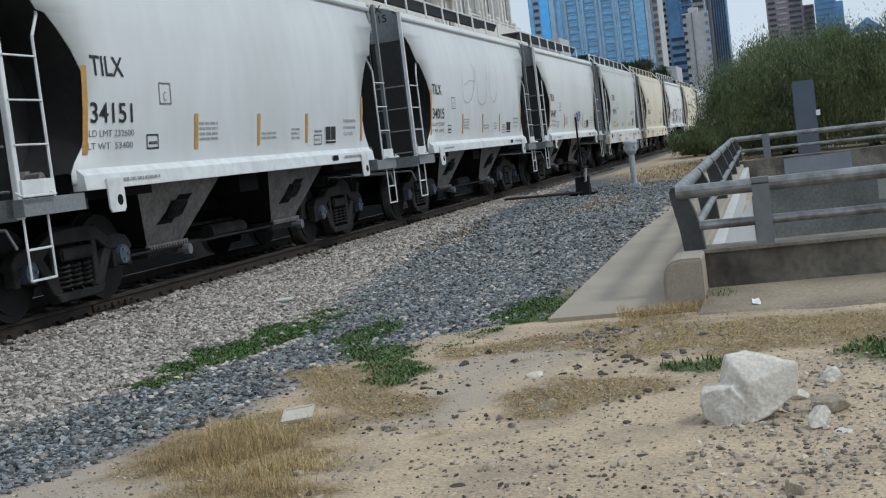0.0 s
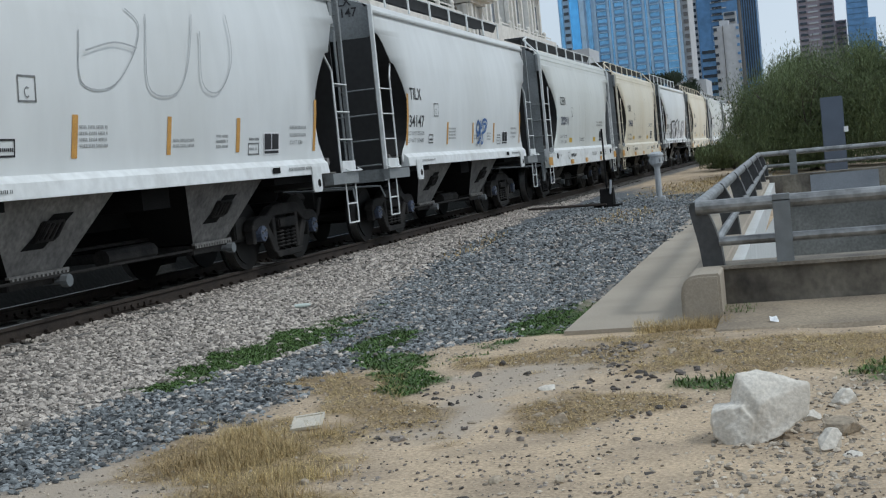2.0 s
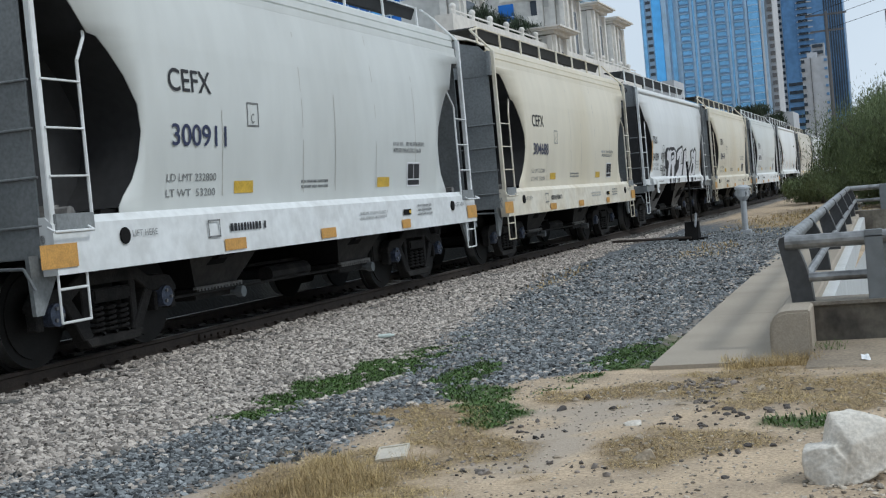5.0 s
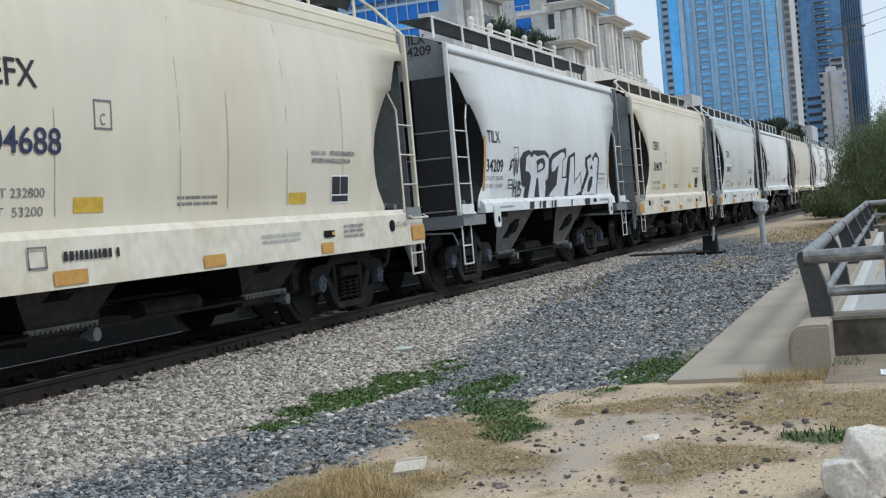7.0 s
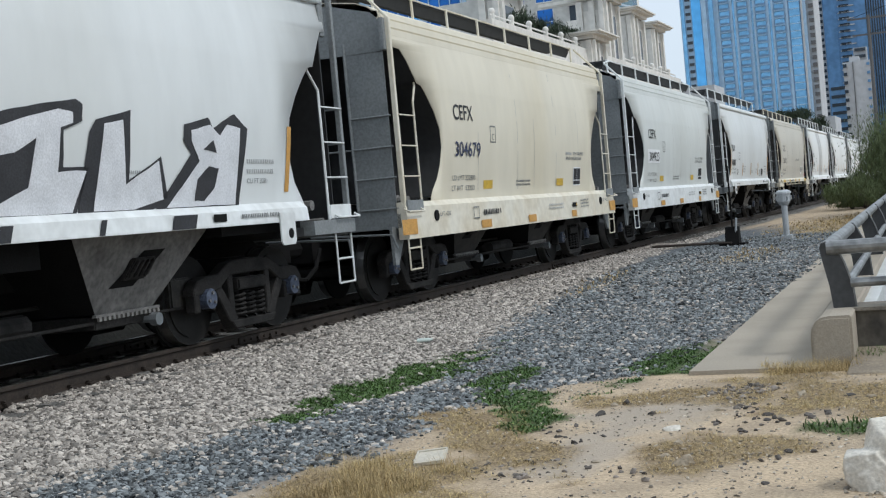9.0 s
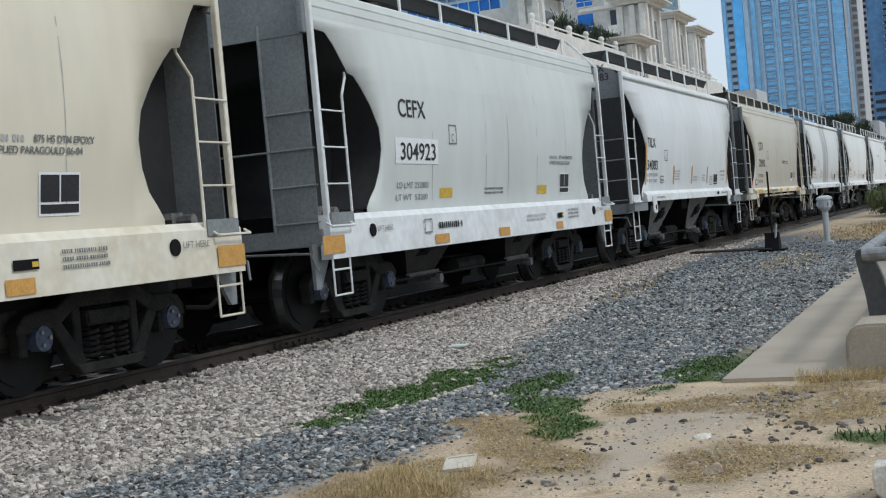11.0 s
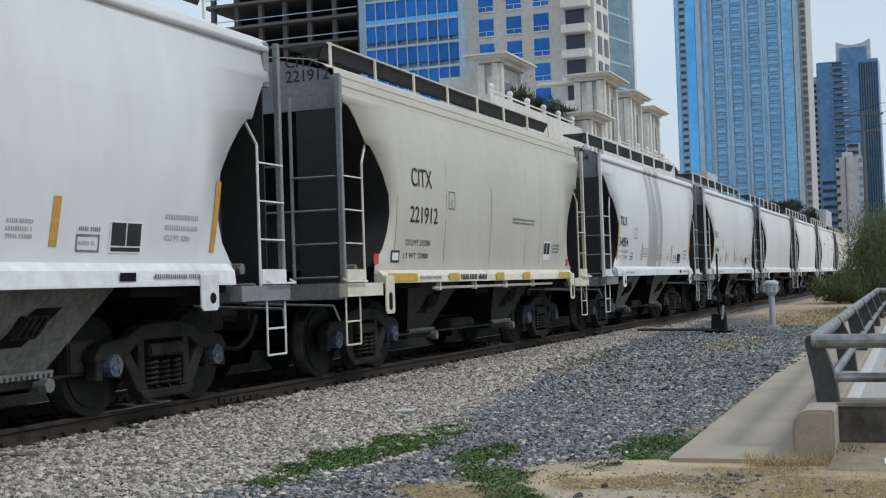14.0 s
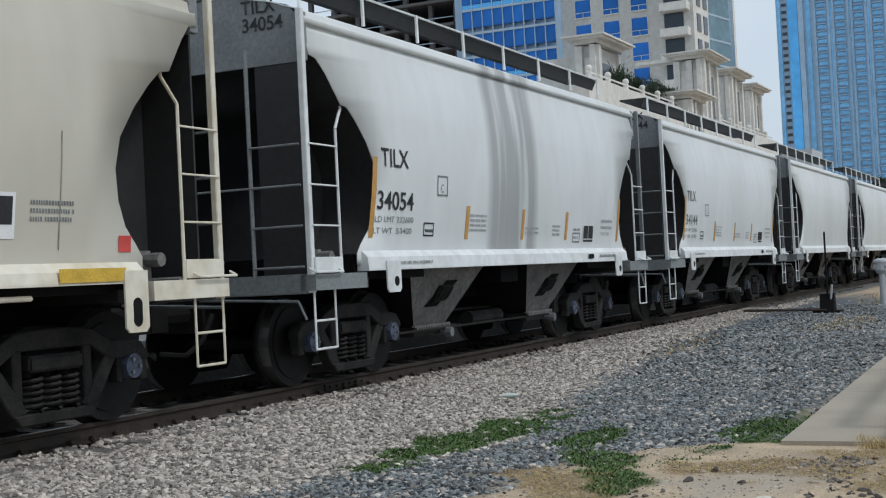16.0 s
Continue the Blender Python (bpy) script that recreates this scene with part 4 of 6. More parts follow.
        for s in (1, -1):
            b = boxes((s * 1.53 - 0.03, s * 1.53 + 0.03, q * P - 0.035, q * P + 0.035, 0.98, 3.93 - dz), bevel=0.006)
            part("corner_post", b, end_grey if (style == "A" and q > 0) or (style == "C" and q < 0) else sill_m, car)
            part("side_ladder", ladder_side(q * P, q * (P - 0.54), 1.12, 2.86, s * 1.56, True), sill_m, car)
            part("ladder_plate", boxes((min(s * 1.545, s * 1.585), max(s * 1.545, s * 1.585), min(q * P, q * (P - 0.54)), max(q * P, q * (P - 0.54)), 1.17, 1.33), bevel=0.006), sill_m if style != "B" else end_grey, car)
            # stirrup step
            b = bmesh.new()
            for yy in (P, P - 0.4):
                tube(b, (s * 1.55, q * yy, 1.02), (s * 1.55, q * yy, 0.42), 0.012, 6)
            for zz in (0.42, 0.70):
                tube(b, (s * 1.55, q * P, zz), (s * 1.55, q * (P - 0.4), zz), 0.012, 6)
            part("stirrup_step", b, sill_m, car)
            b = bmesh.new()
            tube(b, (s * 1.57, q * (P + 0.1), 1.22), (s * 1.64, q * (P + 0.1), 1.18), 0.012, 6)
            tube(b, (s * 1.64, q * (P + 0.1), 1.18), (s * 1.64, q * (P - 0.44), 1.18), 0.012, 6)
            tube(b, (s * 1.64, q * (P - 0.44), 1.18), (s * 1.57, q * (P - 0.44), 1.22), 0.012, 6)
            part("grab_iron", b, sill_m, car)
        b = bmesh.new()
        tube(b, (0.88, q * (P + 0.02), 1.1), (0.88, q * (P + 0.02), 3.45), 0.022, 6)
        tube(b, (-0.88, q * (P + 0.02), 1.1), (-0.88, q * (P + 0.02), 3.45), 0.022, 6)
        for k in range(4):
            tube(b, (0.88, q * (P + 0.03), 1.24 + k * 0.405), (1.47, q * (P + 0.03), 1.24 + k * 0.405), 0.012, 6)
            tube(b, (-0.88, q * (P + 0.03), 1.24 + k * 0.405), (-1.47, q * (P + 0.03), 1.24 + k * 0.405), 0.012, 6)
        tube(b, (-0.88, q * (P + 0.03), 2.05), (0.88, q * (P + 0.03), 2.05), 0.012, 6)
        part("end_ladder", b, end_grey, car)
        # bent handrails from the end up over the roof corner
        for s in (1, -1) if style == "B" else ():
            b = bmesh.new()
            tube(b, (s * 1.53, q * P, 3.93 - dz), (s * 1.15, q * 5.4, 4.34 - dz), 0.02, 6)
            tube(b, (s * 1.15, q * 5.4, 4.34 - dz), (s * 1.15, q * 4.9, 4.42 - dz), 0.02, 6)
            part("roof_handrail", b, sill_m, car)
    # hopper bays with an outlet gate each
    for q in (-1, 1):
        yc = q * 1.85
        b = bmesh.new()
        t = [(-1.3, yc - 1.16, 1.28), (1.3, yc - 1.16, 1.28), (1.3, yc + 1.16, 1.28), (-1.3, yc + 1.16, 1.28)]
        l = [(-0.95, yc - 0.45, 0.48), (0.95, yc - 0.45, 0.48), (0.95, yc + 0.45, 0.48), (-0.95, yc + 0.45, 0.48)]
        tv, lv = [b.verts.new(c) for c in t], [b.verts.new(c) for c in l]
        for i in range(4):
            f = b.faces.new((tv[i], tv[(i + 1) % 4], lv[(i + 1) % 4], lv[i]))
            # bay ends go near-black: the shade between bays is in their colour
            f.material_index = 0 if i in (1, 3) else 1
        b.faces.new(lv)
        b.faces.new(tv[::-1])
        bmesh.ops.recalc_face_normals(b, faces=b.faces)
        bay = part("hopper_bay", mesh(b, "hopper_bay", hopper_grey if style == "A" else hopper_dark, near_black), None, car)
        part("outlet_gate", boxes((-0.96, 0.96, yc - 0.48, yc + 0.48, 0.34, 0.46), bevel=0.01), truck_iron, bay)
        b = boxes((0.955, 1.0, yc - 0.5, yc + 0.5, 0.455, 0.48))
        for k in range(14):
            cube(b, 0.985, 1.01, yc - 0.47 + k * 0.07, yc - 0.435 + k * 0.07, 0.42, 0.456)
        part("gate_rack", b, hopper_grey, bay, "pale toothed outlet strip")
        b = bmesh.new()
        tube(b, (-1.1, yc + 0.3, 0.36), (1.1, yc + 0.3, 0.36), 0.035, 8)
        tube(b, (1.04, yc + 0.3, 0.36), (1.12, yc + 0.3, 0.36), 0.065, 8)
        part("gate_shaft", b, galv_dull, bay, "worn steel outlet shaft")
        b = bmesh.new()
        f4 = []
        for yy, zc in ((yc - 0.36, 0.70), (yc + 0.02, 0.70), (yc + 0.40, 1.02), (yc + 0.05, 1.02)):
            f4.append(b.verts.new((1.306 - (1.28 - zc) / 0.8 * 0.35, yy, zc)))
        b.faces.new(f4)
        part("grease_patch", b, near_black, bay, "black grease patch")
        b = bmesh.new()
        cube(b, -0.02, 0.05, -0.17, 0.17, -0.1, 0.1, bevel=0.012)
        for uu in (-0.12, -0.04, 0.04, 0.12):
            cube(b, 0.04, 0.08, uu - 0.022, uu + 0.022, -0.075, 0.075, bevel=0.008)
        for v in b.verts:
            zc = 0.86 + v.co.z
            v.co = Vector((1.31 - (1.28 - zc) / 0.8 * 0.35 + v.co.x, yc + v.co.y + v.co.z * 0.5, zc))
        part("vibrator_bracket", b, truck_iron, bay)
    part("centre_sill", boxes((-0.3, 0.3, -3.2, 3.2, 0.75, 1.25), (-1.3, 1.3, -0.3, 0.3, 0.95, 1.3)), near_black, car)
    b = bmesh.new()
    tube(b, (0.85, -0.5, 0.48), (0.85, 0.55, 0.48), 0.10, 10)
    part("air_reservoir", b, truck_iron, car)
    b = bmesh.new()
    tube(b, (1.05, -2.9, 0.42), (0.9, 2.9, 0.40), 0.016, 6)
    tube(b, (0.4, -3.0, 0.6), (0.4, 3.0, 0.58), 0.02, 6)
    part("brake_rod", b, truck_iron, car)
    if style == "C":
        b = bmesh.new()
        tube(b, (1.5, -2.6, 1.07), (1.5, 3.3, 1.07), 0.022, 8)
        for yy in (-2.4, -0.9, 0.6, 2.1):
            cube(b, 1.47, 1.535, yy - 0.03, yy + 0.03, 1.03, 1.16)
        part("air_pipe", b, sill_m, car)
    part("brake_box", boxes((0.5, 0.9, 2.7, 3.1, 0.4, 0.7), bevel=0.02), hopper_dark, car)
    # roof running board: dark grating on light brackets
    for s in (1, -1):
        b = bmesh.new()
        prism(b, [(s * 0.98, 4.28 - dz), (s * 1.06, 4.44 - dz), (s * 1.04, 4.45 - dz), (s * 0.96, 4.29 - dz)], "y", -4.9, 4.9)
        cube(b, min(s * 0.55, s * 1.06), max(s * 0.55, s * 1.06), -4.9, 4.9, 4.42 - dz, 4.45 - dz)
        board = part("running_board", b, grating, car)
        b = bmesh.new()
        for k in range(8):
            yy = -4.85 + k * 9.7 / 7
            tube(b, (s * 1.10, yy - 0.02, 4.12 - dz), (s * 1.085, yy, 4.47 - dz), 0.022, 5)
        tube(b, (s * 1.075, -4.9, 4.46 - dz), (s * 1.075, 4.9, 4.46 - dz), 0.014, 5)
        part("bracket", b, sill_m, board)
    for k in range(5):
        part("roof_hatch", boxes((-0.4, 0.4, -3.9 + k * 1.75, -2.9 + k * 1.75, 4.2 - dz, 4.36 - dz), bevel=0.02), body_m, car)
    truck(car, -4.0, 0)
    truck(car, 4.0, 0)
    return car


def flat_mesh(string, size, bold=0.0):
    cu = bpy.data.curves.new("lettering", "FONT")
    cu.body, cu.size, cu.offset, cu.fill_mode = string, size, bold, "FRONT"
    tmp = new("lettering_source", cu)
    bpy.context.view_layer.update()
    me = bpy.data.meshes.new_from_object(tmp.evaluated_get(bpy.context.evaluated_depsgraph_get()))
    bpy.data.objects.remove(tmp)
    return me


MARK_SHIFT = -0.1


def lettering(car, string, y, z, tall, material, squeeze=0.8, proud=0.008, bold=0.0, name="lettering", label="", wide=0.0):
    """Letters laid on the car's curved side, first letter at y, foot at z, height of capitals tall."""
    me = flat_mesh(string, tall / 0.7, bold)
    n = len(me.vertices)
    co = np.zeros(n * 3, dtype=np.float32)
    me.vertices.foreach_get("co", co)
    co = co.reshape(n, 3)
    k = squeeze if not wide else wide / max(0.01, co[:, 0].max())
    yy, zz = y + MARK_SHIFT + co[:, 0] * k, z + co[:, 1]
    xx = np.array([side_x(v) if z > 1.37 else 1.588 for v in zz]) + proud
    me.vertices.foreach_set("co", np.stack([xx, yy, zz], 1).astype(np.float32).reshape(-1))
    me.materials.clear()
    me.materials.append(material)
    me.update()
    if tall < 0.19:
        return tagged(part(name, me, None, car), label, kind="stuff")
    # one piece for each large letter
    b = bmesh.new()
    b.from_mesh(me)
    left = set(b.verts)
    while left:
        todo, isle = [left.pop()], []
        while todo:
            v = todo.pop()
            isle.append(v)
            for ed in v.link_edges:
                o = ed.other_vert(v)
                if o in left:
                    left.discard(o)
                    todo.append(o)
        c, seen = bmesh.new(), {}
        for v in isle:
            seen[v] = c.verts.new(v.co)
        for f in {f for v in isle for f in v.link_faces}:
            c.faces.new([seen[v] for v in f.verts])
        part("letter", c, material, car, label)
    b.free()


def patch(car, y0, y1, z0, z1, material, name="reflector", proud=0.006, label="", shear=0.0):
    """A thin decal that follows the curve of the side."""
    bm = bmesh.new()
    rows = []
    for k in range(5):
        zz = z0 + (z1 - z0) * k / 4
        xx = (side_x(zz) if z1 > 1.39 else 1.588) + proud
        o = shear * k / 4 + MARK_SHIFT
        rows.append([bm.verts.new((xx, y0 + o, zz)), bm.verts.new((xx, y1 + o, zz))])
    for r0, r1 in zip(rows, rows[1:]):
        bm.faces.new((r0[0], r0[1], r1[1], r1[0]))
    return part(name, bm, material, car, label)


def small_print(car, y, z, w, lines, material=faint_ink, tall=0.032, gap=0.06):
    """Print too small to read: short bars in lines."""
    bm = bmesh.new()
    rng = random.Random(int(y * 100 + z * 1000))
    for k in range(lines):
        zz, yy = z - k * gap, y + MARK_SHIFT
        letters = 0
        while yy < y + MARK_SHIFT + w:
            ww = tall * rng.uniform(0.4, 0.75)
            xx = (side_x(zz) if zz > 1.38 else 1.588) + 0.006
            q = [bm.verts.new((xx, a0, b0)) for a0, b0 in ((yy, zz), (yy + ww, zz), (yy + ww, zz + tall), (yy, zz + tall))]
            bm.faces.new(q)
            letters += 1
            yy += ww + tall * (0.3 if letters % 5 or rng.random() < 0.4 else 0.9)
    tagged(part("small_print", bm, material, car), kind="stuff")


def frame_mark(car, y, z, w, h, material=dim_ink):
    for y0, y1, z0, z1 in ((y, y + w, z, z + 0.018), (y, y + w, z + h - 0.018, z + h), (y, y + 0.018, z, z + h), (y + w - 0.018, y + w, z, z + h)):
        patch(car, y0, y1, z0, z1, material, "stencil_frame")


def end_marks(car, top, number):
    """The car's initials and number on its upper end plate."""
    for string, zz in ((top, 3.84), (number, 3.66)):
        me = flat_mesh(string, 0.2, 0.003)
        me.materials.clear()
        me.materials.append(black_ink)
        n = len(me.vertices)
        co = np.zeros(n * 3, dtype=np.float32)
        me.vertices.foreach_get("co", co)
        co = co.reshape(n, 3)
        me.vertices.foreach_set("co", np.stack([0.76 + co[:, 0], np.full(n, -5.458), zz + co[:, 1]], 1).astype(np.float32).reshape(-1))
        me.update()
        part("end_lettering", me, None, car)


def marks_a(car, number, faded=False):
    ink = black_ink if not faded else dim_ink
    lettering(car, "TILX", -4.03, 2.31, 0.20, ink, wide=0.66, bold=0.0025)
    lettering(car, number, -4.12, 1.84, 0.20, ink, wide=0.88, bold=0.0025)
    lettering(car, "LD LMT 232600", -4.15, 1.70, 0.065, dim_ink, wide=0.92)
    lettering(car, "LT WT  53400", -4.18, 1.575, 0.065, dim_ink, wide=0.92)
    patch(car, -4.27, -4.17, 1.53, 2.40, orange, label="faded orange reflective strip", shear=0.06)
    for yy, w in ((-1.8, 0.10), (0.05, 0.09), (1.77, 0.10)) if number != "34209" else ():
        patch(car, yy, yy + w, 1.52, 1.93, orange, label="faded orange reflective strip", shear=0.03)
    patch(car, 4.22, 4.31, 1.5, 2.2, orange, label="faded orange reflective strip", shear=0.06)
    frame_mark(car, -2.62, 2.03, 0.28, 0.24)
    lettering(car, "C", -2.53, 2.07, 0.1, dim_ink)
    frame_mark(car, -2.95, 1.55, 0.27, 0.16, black_ink)
    small_print(car, -2.9, 1.6, 0.18, 1, black_ink)
    small_print(car, -1.65, 1.80, 0.5, 4)
    small_print(car, 0.2, 1.66, 0.5, 2)
    small_print(car, 1.25, 1.70, 0.3, 3)
    frame_mark(car, 2.12, 1.48, 0.32, 0.15)
    small_print(car, 2.16, 1.54, 0.2, 1)
    small_print(car, 2.15, 1.66, 0.28, 1, dim_ink)
    patch(car, 2.58, 3.06, 1.475, 1.755, white_ink, "data_panel")
    for y0, y1, z0, z1 in ((2.6, 2.81, 1.54, 1.74), (2.83, 3.04, 1.54, 1.74), (2.6, 3.04, 1.49, 1.525)):
        patch(car, y0, y1, z0, z1, black_ink, "data_panel", 0.010)
    small_print(car, 3.42, 1.80, 0.55, 2, faint_ink, 0.045, 0.10)
    lettering(car, "CU FT 3281", 3.42, 1.60, 0.05, dim_ink, wide=0.42)
    small_print(car, -3.7, 1.235, 0.8, 1, dim_ink)
    small_print(car, 3.15, 1.245, 0.75, 1, dim_ink, 0.04)
    patch(car, 2.62, 2.86, 1.225, 1.30, near_black, "sill_tag")
    end_marks(car, "TILX", number)


def seams(car, ys, material):
    for k, yy in enumerate(ys):
        patch(car, yy, yy + 0.013, 1.42, (2.3, 3.3, 2.6, 3.45, 3.0)[k % 5], material, "weld_seam", 0.004)


def marks_b(car, number, boxed):
    lettering(car, "CEFX", -3.40, 2.46, 0.22, black_ink, wide=0.82, bold=0.0025)
    if boxed:
        patch(car, -3.52, -2.22, 1.88, 2.20, white_ink, "number_panel", 0.006, "white number panel")
    lettering(car, number, -3.40, 1.93, 0.21, navy_ink if not boxed else black_ink, wide=1.08, proud=0.012, bold=0.0025)
    lettering(car, "LD LMT 232800", -3.48, 1.58, 0.075, dim_ink, wide=0.95)
    lettering(car, "LT WT  53200", -3.5, 1.43, 0.075, dim_ink, wide=0.95)
    frame_mark(car, -1.85, 2.15, 0.26, 0.26)
    lettering(car, "C", -1.77, 2.19, 0.1, dim_ink)
    for yy in (-2.15, 1.75):
        patch(car, yy, yy + 0.42, 1.44, 1.57, yellow, "caution_label", label="yellow caution label")
        small_print(car, yy + 0.12, 1.5, 0.22, 1, dim_ink, 0.025)
    small_print(car, -0.55, 1.53, 0.75, 2, dim_ink)
    small_print(car, 2.3, 2.0, 0.36, 1, faint_ink, 0.05)
    lettering(car, "875 HS DTM EPOXY", 2.78, 2.0, 0.055, dim_ink, wide=0.72, bold=0.002)
    lettering(car, "APPLIED PARAGOULD 06-04", 2.3, 1.91, 0.055, dim_ink, wide=1.05, bold=0.002)
    patch(car, 2.83, 3.32, 1.43, 1.77, white_ink, "data_panel")
    for y0, y1, z0, z1 in ((2.85, 3.065, 1.54, 1.75), (3.085, 3.30, 1.54, 1.75), (2.85, 3.30, 1.45, 1.52)):
        patch(car, y0, y1, z0, z1, black_ink, "data_panel", 0.010)
    small_print(car, 2.98, 1.71, 0.12, 2, faint_ink, 0.025, 0.04)
    # marks on the deep sill; the maker's name is a plain bar
    for yy, w in ((-5.58, 0.5), (-2.6, 0.45), (-0.3, 0.42), (2.3, 0.32), (5.1, 0.46)):
        patch(car, yy, yy + w, 0.85 if abs(yy) < 5 else 0.88, 0.97 if abs(yy) < 5 else 1.08, orange, label="orange reflective strip", proud=0.008)
    small_print(car, -2.45, 1.045, 0.8, 1, black_ink, 0.08)
    frame_mark(car, -2.9, 1.0, 0.24, 0.18, dim_ink)
    for yy in (-4.45, 4.35):
        b = bmesh.new()
        tube(b, (1.58, yy, 1.10), (1.597, yy, 1.10), 0.075, 14)
        part("lifting_hole", b, near_black, car)
        lettering(car, "LIFT HERE", yy + 0.2, 1.085, 0.06, dim_ink, wide=0.42, proud=0.01)
    small_print(car, 0.9, 1.09, 0.9, 2, faint_ink)
    small_print(car, 2.95, 1.13, 0.55, 3, dim_ink)
    patch(car, 2.4, 2.68, 1.03, 1.11, near_black, "sill_tag")
    patch(car, 2.6, 2.67, 1.05, 1.09, yellow, "sill_tag", 0.01)
    seams(car, (-2.4, -0.5, 0.4, 1.7, 3.15), seam_pale)


def marks_c(car, number):
    end_marks(car, "CITX", number)
    lettering(car, "CITX", -3.42, 2.46, 0.25, black_ink, wide=0.76, bold=0.0015)
    lettering(car, number, -3.45, 1.97, 0.22, black_ink, wide=1.02, bold=0.0015)
    lettering(car, "LD LMT 233200", -3.55, 1.66, 0.075, black_ink, wide=0.9)
    lettering(car, "LT WT  52800", -3.6, 1.48, 0.075, black_ink, wide=0.9)
    frame_mark(car, -2.0, 2.2, 0.26, 0.26)
    lettering(car, "C", -1.92, 2.24, 0.1, dim_ink)
    patch(car, -4.0, -3.72, 1.42, 1.58, black_ink, "data_panel")
    patch(car, -3.96, -3.76, 1.45, 1.55, white_ink, "data_panel", 0.01)
    for yy in (-4.53, 4.38):
        patch(car, yy, yy + 0.15, 1.40, 1.53, red, "red_label", label="small red label")
    for yy, w in ((-4.3, 1.0), (-2.1, 0.42), (0.0, 0.4), (1.4, 0.4), (3.6, 0.75)):
        patch(car, yy, yy + w, 1.17, 1.275, yellow, label="yellow reflective strip", proud=0.008)
    small_print(car, -1.6, 1.18, 1.1, 1, black_ink, 0.08)
    small_print(car, -3.2, 1.20, 0.8, 1, dim_ink)
    small_print(car, 1.0, 2.15, 1.2, 2, dim_ink)
    patch(car, 2.85, 3.25, 1.5, 1.83, white_ink, "data_panel")
    patch(car, 2.88, 3.03, 1.6, 1.8, black_ink, "data_panel", 0.009)
    patch(car, 3.06, 3.22, 1.6, 1.8, black_ink, "data_panel", 0.009)
    small_print(car, 3.4, 1.75, 0.45, 3, dim_ink)
    seams(car, (-3.9, -2.1, -0.1, 1.75, 2.6, 3.7), seam_tan)


WHITE = "dusty white covered hopper freight car rolling on rails"
CREAM = "cream covered hopper freight car with deep side sill"
GREY = "light grey covered hopper freight car with deep side sill"
TAN = "tan covered hopper freight car with yellow reflectors"
masters = {"A": hopper_car("A", paint_white, sill_white, WHITE), "BC": hopper_car("B", paint_cream, sill_cream, CREAM), "BG": hopper_car("B", paint_grey, sill_white, GREY), "C": hopper_car("C", paint_tan, sill_cream, TAN)}
# the first car stays out of view, added to complete light and shadow
TRAIN = [("A", ""), ("A", "34151"), ("A", "34015"), ("A", "34147"), ("BG", "300911"), ("BC", "304688"), ("A", "34209"), ("BC", "304679"), ("BG", "304923"), ("A", "34083"), ("C", "221912"), ("A", "34054"),
         ("A", "34144"), ("A", ""), ("A", ""), ("A", ""), ("C", ""), ("A", ""), ("BG", ""), ("A", ""), ("A", "")]
cars, used = [], set()
for kind_, number_ in TRAIN:
    if kind_ in used:
        c = None
    else:
        c = masters[kind_]
        used.add(kind_)
    cars.append([kind_, number_, c])
for entry in cars:
    if entry[2] is None:
        entry[2] = copy_thing(masters[entry[0]], Matrix())
for kind_, number_, c in cars:
    if not number_:
        continue
    if kind_ == "A":
        marks_a(c, number_, number_ == "34144")
    elif kind_ == "C":
        marks_c(c, number_)
    else:
        marks_b(c, number_, number_ == "304923")


by_number = {n_: c for _, n_, c in cars if n_}
g = by_number["34209"]
tagged(g, "white covered hopper freight car with black and white graffiti")
def rounded(pts):
    """A soft curve through the given places."""
    out = []
    for k in range(len(pts) - 1):
        p0, p1, p2, p3 = (Vector(pts[min(max(i, 0), len(pts) - 1)]) for i in (k - 1, k, k + 1, k + 2))
        for i in range(5):
            u = i / 5
            out.append(tuple(0.5 * (2 * p1 + (p2 - p0) * u + (2 * p0 - 5 * p1 + 4 * p2 - p3) * u * u + (3 * p1 - p0 - 3 * p2 + p3) * u ** 3)))
    return out + [tuple(pts[-1])]


def strokes(car, lines, r, proud, dy, material, label):
    """Thick spray-paint lines laid flat on the curved side."""
    bm = bmesh.new()
    lift = 0.0
    for pts in lines:
        for k, (y0, z0) in enumerate(pts):
            ring = [bm.verts.new((side_x(z0 + r * math.sin(w)) + proud + lift, y0 + dy + r * math.cos(w), z0 + r * math.sin(w))) for w in (i * math.tau / 14 for i in range(14))]
            bm.faces.new(ring)
            lift += 0.0002
            if k + 1 < len(pts):
                y1, z1 = pts[k + 1]
                d = Vector((y1 - y0, z1 - z0)).normalized()
                nx, nz = -d.y * r, d.x * r
                n = 6
                rows = []
                for i in range(n + 1):
                    yy, zz = y0 + (y1 - y0) * i / n + dy, z0 + (z1 - z0) * i / n
                    rows.append([bm.verts.new((side_x(zz + e_ * nz) + proud + lift, yy + e_ * nx, zz + e_ * nz)) for e_ in (-1, 1)])
                for r0, r1 in zip(rows, rows[1:]):
                    bm.faces.new((r0[0], r0[1], r1[1], r1[0]))
                lift += 0.0002
    part("graffiti", bm, material, car, label)




